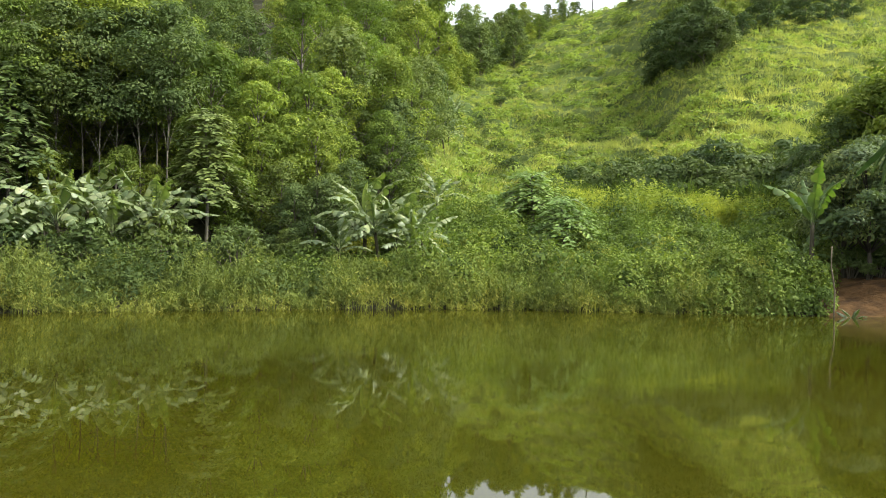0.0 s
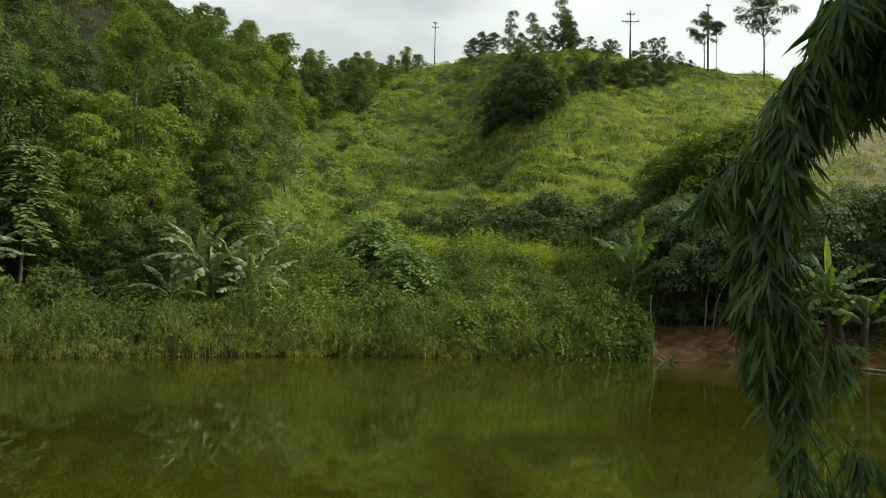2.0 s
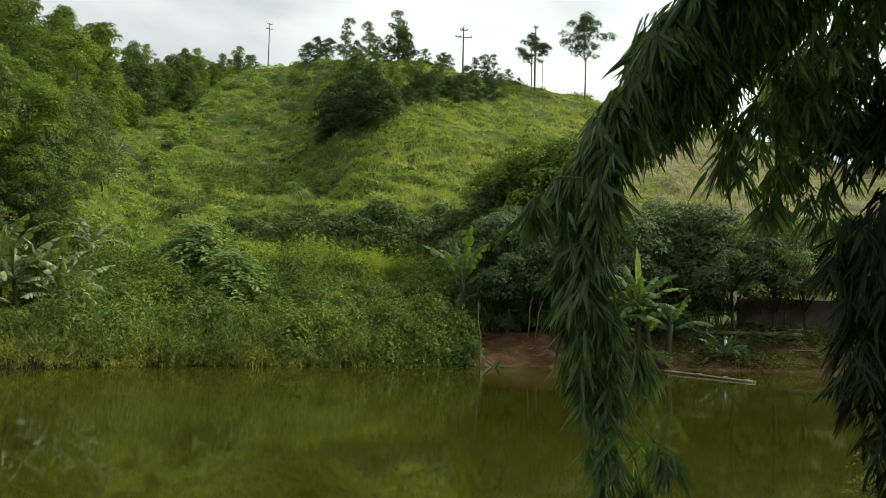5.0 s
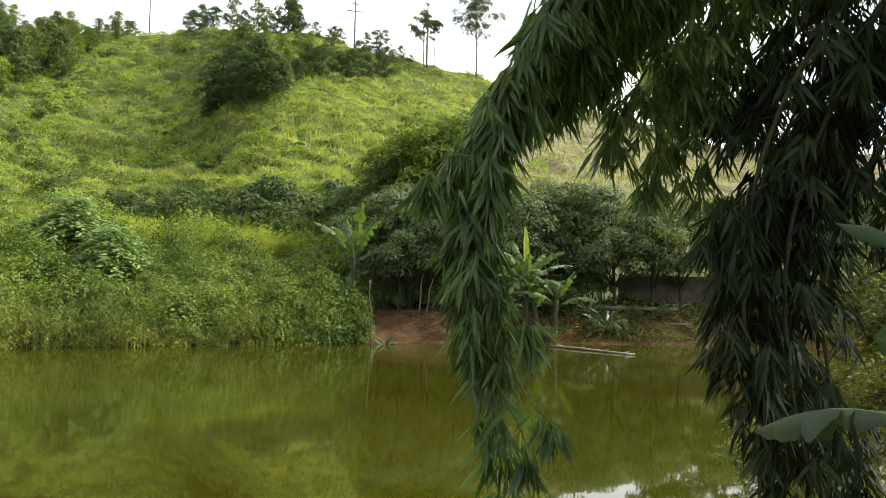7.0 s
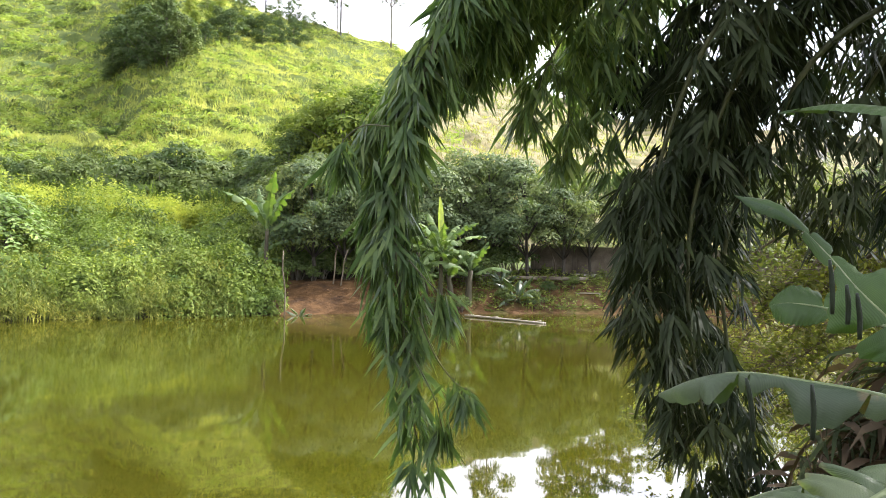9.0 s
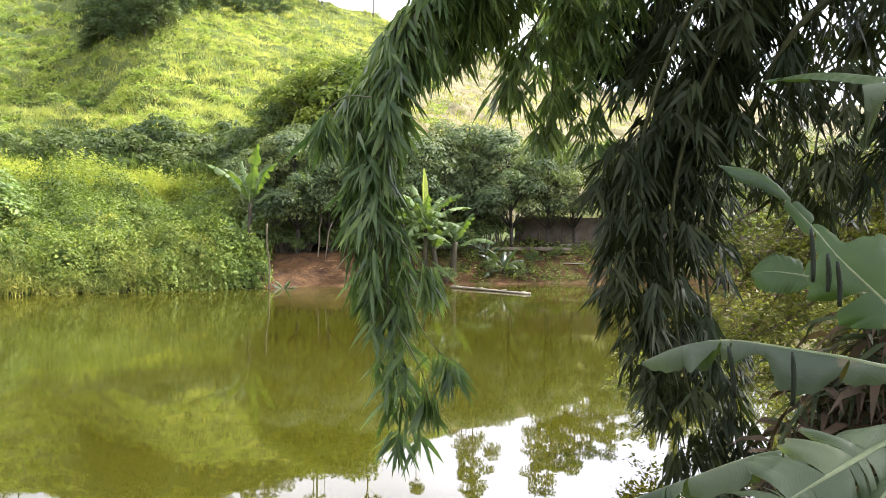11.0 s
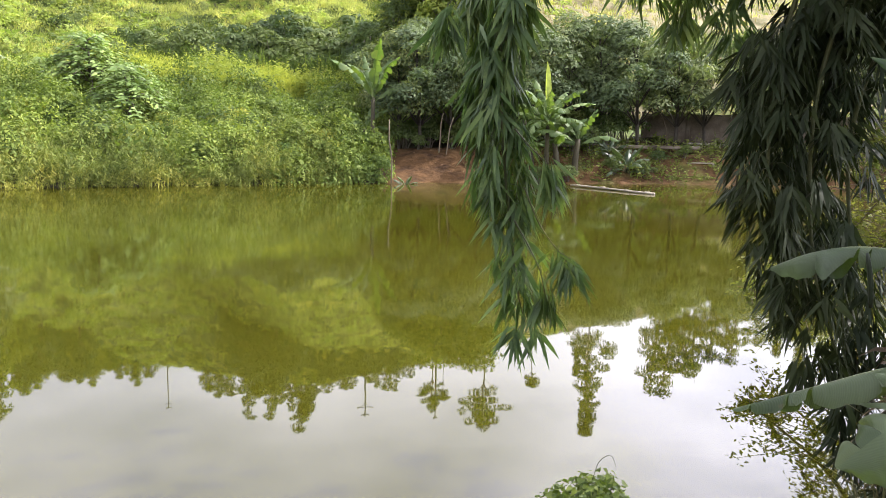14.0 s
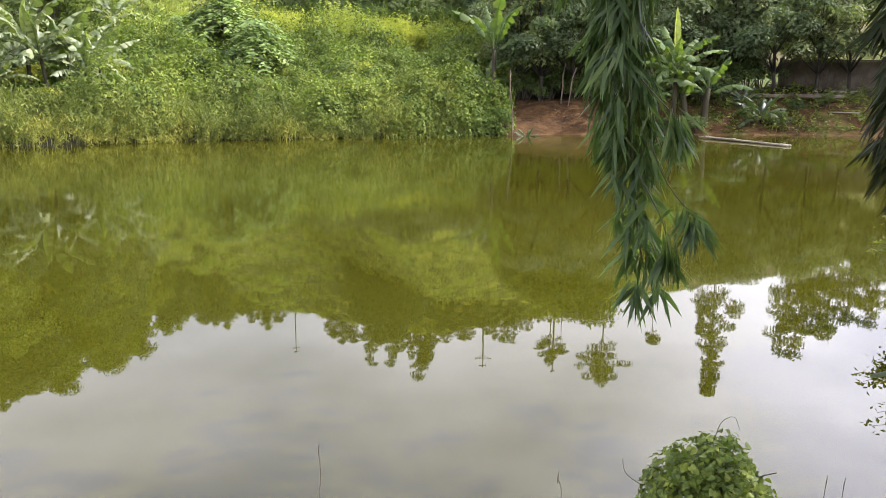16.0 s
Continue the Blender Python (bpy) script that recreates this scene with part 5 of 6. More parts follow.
# ---------------------------------------------------------------- built things
def utility_pole(az, r, tall, turn, arms, label):
    ob = thing("utility_pole", label, "utility pole", "poles on the ridge", m=Matrix.LocRotScale(at(az, r), Euler((0, 0, turn)), None))
    tall *= float(reach(az, r)) / r
    part("shaft", mesh_of("shaft", *tube([[0, 0, -1.0], [0, 0, tall * 0.5], [0, 0, tall]], [0.19, 0.15, 0.11], 10), True), POLEMAT, ob)
    for z, w in arms:
        arm = part("crossarm", box(w, 0.12, 0.14), POLEMAT, ob, m=pose(0, -0.15, tall - z))
        for x in (-0.46, -0.2, 0.46):
            part("insulator", mesh_of("insulator", *tube([[0, 0, 0.05], [0, 0, 0.14], [0, 0, 0.2], [0, 0, 0.3]], [0.05, 0.1, 0.1, 0.05], 8), True), POLEMAT, arm, m=pose(x * w, 0, 0.02))
    for s in (-1, 1):
        part("brace", mesh_of("brace", *tube([[0, -0.12, tall - arms[-1][0] - 0.6], [s * arms[-1][1] * 0.35, -0.15, tall - arms[-1][0] - 0.04]], 0.03, 5)), POLEMAT, ob)
    return ob


utility_pole(-15.9, 141, 8.4, 0.5, ((0.35, 1.5), (1.7, 2.0)), "grey concrete utility pole with two crossarms on the ridge")
utility_pole(-1.9, 141, 8.8, 0.2, ((0.7, 1.3), (2.0, 3.0)), "grey concrete utility pole with a wide crossarm on the ridge")
utility_pole(3.35, 141, 12.0, 0.3, ((0.3, 0.8),), "tall grey utility pole beside trees on the ridge")


def garden_wall():
    p = at(20.0, 40.0)
    ob = thing("garden_wall", "stained concrete garden wall with posts behind the trees", "wall", kind="structure", m=Matrix.LocRotScale(p, Euler((0, 0, radians(-16))), None))
    panel = box(1.85, 0.10, 1.25, 0.012)
    post = box(0.20, 0.20, 1.45, 0.015)
    cap = box(2.0, 0.2, 0.07, 0.01)
    for i in range(0, 9):
        part("panel", panel, CONCRETE, ob, m=pose(i * 2.05 - 0.75, 0, 0.62))
        part("post", post, CONCRETE, ob, m=pose(i * 2.05 - 1.775, -0.03, 0.68))
        part("coping", cap, CONCRETE, ob, m=pose(i * 2.05 - 0.75, 0, 1.285))


garden_wall()


def ledge():
    ob = thing("concrete_ledge", "low weathered concrete ledge along the foot of the trees", "ledge", m=Matrix.LocRotScale(at(14.2, 36.6), Euler((0, 0, radians(-10))), None))
    slab = box(2.3, 0.5, 0.14, 0.02)
    for i in range(4):
        part("slab", slab, CONCRETE, ob, m=pose(i * 2.33 - 3.5, 0, 0.10 + 0.01 * (i % 2)))


ledge()


def path_stones():
    slab = box(1.1, 0.5, 0.28, 0.03)
    for az, r, t in ((-17.7, 44.6, 0.2), (-17.2, 44.8, -0.1), (-16.5, 45.0, 0.1), (-4.2, 45.6, 0.1), (-3.4, 45.6, 0.3), (-2.6, 45.8, 0.0)):
        ob = part("terrace_stone", slab, CONCRETE, m=Matrix.LocRotScale(at(az, r, 0.35), Euler((0.03, 0.02, t)), None))
        tagged(ob, "pale weathered concrete block on the terrace", "block", "blocks on the terrace")


path_stones()


def raft():
    a, b = sight(12.75, 0, 31.0), sight(18.35, 0, 28.6)
    a[2] = b[2] = 0.04
    d = b - a
    ob = thing("bamboo_raft", "long narrow raft of bleached bamboo poles on the pond", "raft", m=Matrix.LocRotScale(Vector((a + b) / 2), Euler((0, 0, math.atan2(d[1], d[0]))), None))
    L = float(np.linalg.norm(d))
    g = np.random.default_rng(7)
    for i in range(1, 3):
        o = g.uniform(-0.25, 0.15)
        x = np.linspace(-L / 2 + o, L / 2 + o * 0.5, 12)
        path = np.stack([x, np.full(12, (i - 1.5) * 0.075) + 0.015 * np.sin(x * 1.3 + i), 0.012 * np.cos(x + i)], 1)
        part("pole", mesh_of("pole", *tube(path, 0.034 + 0.004 * (np.arange(12) % 2), 8), True), TIMBER, ob)
    for x in (-0.42, -0.1, 0.2, 0.44):
        part("crosspiece", mesh_of("crosspiece", *tube([[x * L, -0.13, 0.05], [x * L, 0.13, 0.05]], 0.014, 6), True), TIMBER, ob)


raft()


def landing():
    ob = thing("plank_landing", "small landing of weathered planks on the bank", "landing", m=Matrix.LocRotScale(at(21.4, 36.2, -0.2), Euler((0, 0, -0.3)), None))
    plank = box(1.25, 0.2, 0.045, 0.006)
    for i in range(3):
        part("plank", plank, TIMBER, ob, m=pose(0.03 * (-1) ** i, (i - 1) * 0.22, 0.12))
    for x in (-0.5, 0.5):
        part("trestle", box(0.08, 0.7, 0.2, 0.006), TIMBER, ob, m=pose(x, 0, 0.0))


landing()


def stake(az, r, tall, lean, turn, label, rad=0.05):
    top = (lean * tall * math.cos(turn), lean * tall * math.sin(turn), tall)
    P = curve([[0, 0, -0.3], [top[0] * 0.3 + 0.02 * tall, top[1] * 0.4, tall * 0.4], [top[0] * 0.6 - 0.015 * tall, top[1] * 0.6, tall * 0.7], list(top)], 7)
    ob = part("bare_trunk", mesh_of("bare_trunk", *tube(P, np.linspace(rad, rad * 0.6, 7), 7), True), STAKE_BARK, m=Matrix.Translation(at(az, r)))
    tagged(ob, label, "trunk", "bare trunks on the bank")


stake(-0.15, 29.9, 2.5, -0.03, 0.0, "thin bare trunk standing at the water's edge", 0.03)
stake(3.2, 33.4, 1.6, 0.12, 0.3, "thin pale trunk on the red bank", 0.035)
stake(3.7, 33.3, 1.5, 0.22, 0.2, "thin pale trunk on the red bank", 0.03)
stake(19.2, 38.6, 2.0, 0.35, 2.7, "leaning pole against the garden wall", 0.04)


def clods():
    """Loose clods and stones on the bare bank."""
    g = np.random.default_rng(88)
    shapes = []
    for s in range(4):
        a = np.linspace(0, 2 * np.pi, 7)[:-1]
        ring = lambda h, w: np.stack([np.cos(a + h), np.sin(a + h), 0 * a + h], 1) * [w, w, 1] * g.uniform(0.75, 1.2, (6, 1))
        V = np.concatenate([ring(-0.3, 0.8), ring(0.15, 1.0), ring(0.5, 0.6), [[0, 0, 0.6]]])
        i = np.arange(6)
        n = (i + 1) % 6
        quads = np.concatenate([np.stack([i, n, n + 6, i + 6], 1), np.stack([i + 6, n + 6, n + 12, i + 12], 1)])
        me = mesh_of("clod", V, [quads, np.stack([i + 12, n + 12, np.full(6, 18)], 1)])
        shapes.append(me)
    for k in range(60):
        az = g.uniform(0.0, 7.5) if k < 30 else g.uniform(7.5, 24)
        p = at(az, float(np.interp(az, SHORE_AZ, SHORE_FAR)) + g.uniform(0.3, 4.2))
        size = g.uniform(0.03, 0.08)
        ob = part("clod", shapes[k % 4], CLOD, m=Matrix.LocRotScale(p, Euler((g.uniform(-0.3, 0.3), g.uniform(-0.3, 0.3), g.uniform(0, 6.28))), Vector((size, size, size * 0.5))))
        tagged(ob, "loose clod of red-brown earth on the bank", "clod", "clods on the bank")


CLOD = solid_mat("earth_clod", [(0.3, (0.08, 0.045, 0.02)), (0.55, (0.13, 0.075, 0.035)), (0.8, (0.2, 0.13, 0.07))], 6.0, 0.95, 0.5, 30.0, random_tint=0.6)
clods()


# ---------------------------------------------------------------- bamboo over the near bank
def bamboo_clump():
    g = np.random.default_rng(17)
    root = at(66, 6.5)
    ob = thing("bamboo_clump", "overhanging bamboo with long drooping leafy shoots", "bamboo", m=Matrix.Translation(root))
    r0 = np.array(root)
    # each shoot: distance, half width, fans a metre, then its line as bearing and slope
    shoots = [
        (4.0, 0.20, 64, ((22, 27), (15, 22), (10.8, 16), (8.5, 10), (7.4, 4), (8.0, -3), (8.6, -8), (9.2, -12), (9.9, -14.4))),
        (4.1, 0.15, 44, ((24, 28), (16, 23), (10.6, 16), (7.2, 11), (4.8, 7.5))),
        (4.1, 0.15, 48, ((24, 28), (15, 22), (10.5, 16), (8.4, 9), (6.6, 3), (6.7, -1.0), (7.4, -5))),
        (4.4, 0.22, 46, ((24, 24), (17, 20), (13.5, 16), (12.9, 12.5))),
        (4.6, 0.26, 50, ((28, 24), (20, 20), (16.5, 17), (15.4, 14.0))),
        (5.4, 0.36, 24, ((50, 26), (43, 21), (37, 17.5), (33.0, 15))),
        (5.5, 0.36, 22, ((54, 24), (47, 19), (41, 15.5), (37.0, 13))),
        (5.0, 0.30, 30, ((34, 22), (28, 17), (25, 13.5), (24.2, 11))),
        (5.0, 0.30, 30, ((36, 24), (30, 18), (27, 14), (26, 11))),
        (5.2, 0.32, 30, ((32, 24), (25, 19), (21.5, 15.5), (20.6, 12.5))),
        (4.3, 0.26, 34, ((30, 28), (20, 23), (14.5, 18), (12.6, 13))),
        (4.2, 0.24, 34, ((26, 27), (17, 22), (12.5, 19), (11.5, 17))),
        (4.6, 0.30, 34, ((34, 27), (24, 21), (18.5, 14), (17.0, 9))),
        (4.7, 0.30, 34, ((34, 26), (26, 20), (20.5, 13), (19.6, 7))),
        (4.8, 0.30, 34, ((36, 25), (27, 19), (22.8, 12), (22.6, 6))),
        (4.5, 0.30, 62, ((38, 24), (30, 16), (26.2, 7), (25.6, -2), (26.8, -8), (29.4, -15.5))),
        (5.0, 0.34, 62, ((40, 22), (32, 13), (28.8, 4), (28.6, -4), (31.0, -12.5))),
        (4.8, 0.28, 54, ((38, 18), (30, 11), (25.4, 4), (24.2, -4))),
        (4.6, 0.26, 44, ((38, 20), (31, 12), (28.2, 2), (29.0, -9), (32.0, -17), (33.4, -20.5))),
        (4.8, 0.26, 44, ((40, 16), (33, 8), (30.4, 0), (31.4, -9), (33.6, -16), (35.0, -20))),
        (4.0, 0.05, 7, ((9.4, -4.6), (10.6, -7.2), (12.0, -9.0), (13.0, -9.6))),
        (4.0, 0.08, 16, ((7.0, 9), (5.2, 9.0), (3.8, 8.0), (3.3, 6.6))),
        (4.0, 0.08, 15, ((8.6, -0.5), (9.6, -1.6), (10.6, -2.6), (11.4, -3.6))),
        (4.0, 0.05, 8, ((8.8, -7), (10.0, -9.0), (10.8, -10.6), (11.2, -12.2))),
        (5.2, 0.36, 30, ((44, 24), (36, 17), (31, 11), (29.6, 6))),
        (5.0, 0.32, 36, ((50, 18), (45, 12), (42, 7), (40.5, 2.5))),
        (4.8, 0.30, 36, ((46, 20), (40, 13), (37.3, 7), (37.0, 2.0))),
        (5.4, 0.38, 28, ((46, 24), (38, 16), (35, 9), (34.5, 3))),
        (5.6, 0.38, 35, ((50, 23), (44, 15), (40, 8), (38.2, 1.5))),
        (5.8, 0.42, 20, ((48, 29), (38, 23), (29, 19.5), (22, 17))),
        (6.0, 0.42, 20, ((52, 27), (44, 21), (36, 18), (28, 14))),
        (6.2, 0.42, 20, ((54, 25), (46, 19), (40, 14), (35, 11))),
        (5.6, 0.40, 20, ((30, 30), (24, 25), (18, 21), (13.5, 19.5))),
        (5.2, 0.36, 20, ((34, 29), (27, 23), (22, 19), (18, 17))),
        # the next 21 shoots are out of view, added to shade those below
        (3.4, 0.60, 28, ((75, 60), (60, 58), (45, 52), (34, 44))),
        (4.2, 0.60, 28, ((80, 50), (66, 48), (52, 44), (40, 38))),
        (4.6, 0.60, 28, ((70, 44), (58, 42), (46, 38), (35, 34))),
        (3.8, 0.60, 28, ((90, 40), (76, 40), (64, 36), (54, 30))),
        (5.4, 0.60, 28, ((60, 38), (50, 36), (40, 33), (30, 31))),
        (4.0, 0.60, 28, ((100, 56), (76, 62), (52, 58), (36, 50))),
        (3.4, 0.55, 40, ((84, 30), (72, 26), (62, 20), (56, 12))),
        (4.4, 0.55, 40, ((78, 26), (66, 22), (56, 18), (49, 10))),
        (3.6, 0.80, 34, ((150, 50), (120, 56), (90, 60), (64, 62))),
        (3.8, 0.80, 34, ((130, 38), (110, 40), (92, 40), (76, 36))),
        (4.6, 0.80, 34, ((120, 30), (104, 30), (90, 28), (78, 22))),
        (4.4, 0.80, 34, ((110, 48), (90, 50), (70, 50), (54, 48))),
        (5.2, 0.80, 34, ((90, 36), (76, 38), (62, 36), (50, 33))),
        (4.2, 0.80, 32, ((66, 52), (52, 52), (40, 48), (30, 42))),
        (4.8, 0.80, 32, ((58, 44), (48, 44), (38, 40), (30, 37))),
        (3.4, 0.80, 32, ((90, 70), (64, 70), (46, 60), (38, 50))),
        (3.6, 0.60, 30, ((60, 34), (44, 36), (30, 33), (16, 28))),
        (4.0, 0.60, 30, ((58, 30), (46, 32), (34, 29), (22, 25))),
        (4.4, 0.60, 30, ((60, 40), (44, 40), (30, 37), (18, 33))),
        (4.8, 0.60, 30, ((56, 28), (48, 30), (38, 27), (28, 24))),
        (3.4, 0.60, 30, ((70, 44), (50, 46), (34, 42), (20, 38))),
        (5.2, 0.38, 24, ((30, 26), (23, 22), (17, 18), (14, 14.5))),
        (5.6, 0.42, 24, ((34, 24), (27, 20), (21, 16), (17.5, 12))),
        (6.0, 0.45, 32, ((36, 22), (30, 18), (24, 14), (21, 10))),
        (6.2, 0.45, 30, ((40, 25), (33, 21), (26, 17), (20, 15))),
        (5.0, 0.34, 24, ((26, 24), (20, 20), (14, 17.5), (11, 15.5))),
        (6.4, 0.50, 28, ((44, 20), (37, 16), (31, 12), (27, 9))),
        (6.6, 0.50, 16, ((50, 27), (42, 21), (33, 16), (25, 13))),
        (6.8, 0.50, 18, ((46, 29), (38, 24), (28, 20), (19, 18))),
        (7.0, 0.50, 18, ((54, 23), (47, 17), (40, 11), (34, 8))),
        (7.2, 0.50, 18, ((42, 27), (33, 22), (25, 17), (19, 14))),
        (7.4, 0.50, 18, ((56, 25), (50, 20), (43, 15), (37, 12))),
        (6.9, 0.45, 34, ((48, 18), (40, 12), (33, 8), (28, 7))),
    ]
    singles = 0
    proto = None
    for dist, half, dense, line in shoots:
        pts = [sight(a, e, dist * (1 + 0.015 * i)) for i, (a, e) in enumerate(line)]
        side_twig = half <= 0.1
        P = curve(pts, 60) if side_twig else curve([r0 * [1, 1, 1], r0 * [0.9, 0.9, 0] + [0, 0, 3.0], (r0 * [0.75, 0.75, 0] + pts[0] * [0.25, 0.25, 0]) + [0, 0, max(4.6, pts[0][2] + 0.4)]] + pts, 60)
        rad = np.linspace(0.004 if side_twig else 0.03, 0.0025, 60) * (1 + 0.12 * (np.arange(60) % 4 == 0))
        culm = part("side_branch" if side_twig else "culm", mesh_of("culm", *tube(P - r0, rad, 6), True), CULM, ob)
        hang = P[np.linspace(4 if side_twig else 24, 59, 36).astype(int)]
        seg = np.linalg.norm(np.diff(hang, axis=0), axis=1).sum()
        high = min(q[1] for q in line) > 21
        n = int(seg * dense * (0.4 if high else 0.26 if (dense <= 24 or dense <= 34 and dist > 5.5) and not side_twig else 0.85))
        f = 0.5 + 0.5 * g.uniform(0.0, 1.0, n) if side_twig else 1 - (1 - g.uniform(0.0, 1.0, n)) ** 0.8
        f = np.sort(np.concatenate([f, [0.97, 1.0, 0.99]]))
        if line[-1][1] < -14 and dist < 4.05:
            # the hanging tip is sparse, with gaps between its tufts
            f = f[(f < 0.62) | (f > 0.995) | (g.uniform(0, 1, len(f)) < 0.74 - 0.3 * f * f + 0.14 * np.sin(f * 52))]
        n = len(f)
        s = np.linspace(0, 1, len(hang))
        B = np.stack([np.interp(f, s, hang[:, k]) for k in range(3)], 1)
        wide = half * (1.0 - 0.62 * f)
        a = g.uniform(0, 2 * np.pi, n)
        off = np.stack([np.cos(a), np.sin(a), g.uniform(-0.5, 0.25, n)], 1) * (wide * g.uniform(0.1, 1.0, n) ** 0.7)[:, None]
        N = B + off + [0, 0, -0.02]
        twigs = []
        for b, q in zip(B, N):
            if not twigs or g.uniform() < (0.45 if dist < 5.1 and not high else 0.12):
                twigs.append(tube(np.array([b, (b + q) / 2 + [0, 0, 0.03], q]) - r0, [0.003, 0.002, 0.0014], 4))
        tagged(part("twig_spray", mesh_of("twig_spray", *join(twigs)), CULM, culm), kind="stuff")
        k = 10
        out = unit(off + g.normal(0, 0.25, off.shape) * half + 1e-6) * [1, 1, 0.3]
        D = unit(np.repeat(out * g.uniform(0.15, 0.55, (n, 1)) * (1.6 if line[-1][0] > 16 else 1.0), k, 0) + [0, 0, -1.0])
        turn = np.repeat(unit(np.cross(out, [0, 0, 1.0]) + 1e-6), k, 0)
        sweep = np.tile(np.linspace(-0.7, 0.7, k), n) + g.normal(0, 0.12, n * k)
        A = D * np.cos(sweep)[:, None] + turn * np.sin(sweep)[:, None] + g.normal(0, 0.10, (n * k, 3))
        Q = np.repeat(N, k, 0) + g.normal(0, 0.018, (n * k, 3))
        L = g.uniform(0.12, 0.235, n * k) * (1.6 if high else 0.92 if line[-1][0] > 16 else 1.0)
        W = L * g.uniform(0.105, 0.145, n * k) * (1.0 if line[-1][0] > 16 else 0.97)
        lift = np.repeat(out + [0, 0, 0.3], k, 0) + g.normal(0, 0.35, (n * k, 3))
        take = 0
        if singles < 300 and dist < 4.05 and not side_twig:
            # the shoot that hangs nearest carries leaves of their own
            take = min(300, n * k)
            if proto is None:
                proto = mesh_of("leaf", *lances(np.zeros((1, 3)), np.array([[0, 1.0, 0]]), 1.0, 0.125, g, 0.0, np.array([[0, 0, 1.0]])))
                proto.materials.append(BAMBOO)
            order = np.linspace(0, n * k - 1, take).astype(int)
            for i in order:
                ax = Vector(unit(A[i])).normalized()
                up = Vector(lift[i])
                x = ax.cross(up).normalized()
                z = x.cross(ax)
                m = Matrix((x, ax, z)).transposed().to_4x4()
                m = Matrix.Translation(Q[i] - r0) @ m @ Matrix.Scale(L[i], 4)
                part("leaf", proto, BAMBOO, culm, m=m)
                singles += 1
            keep = np.ones(n * k, bool)
            keep[order] = False
            Q, A, L, W, lift = Q[keep], A[keep], L[keep], W[keep], lift[keep]
        V, F = lances(Q - r0, A, L, W, g, 0.12, lift)
        # shoots far to the right take the leaf colour darkened for shade
        shaded = line[-1][0] > 23
        tagged(part("foliage", mesh_of("foliage", V, F), SHADED_BAMBOO if shaded else BAMBOO, culm, "leaves coloured blackish-green as if in shade" if shaded else ""), kind="stuff")


bamboo_clump()


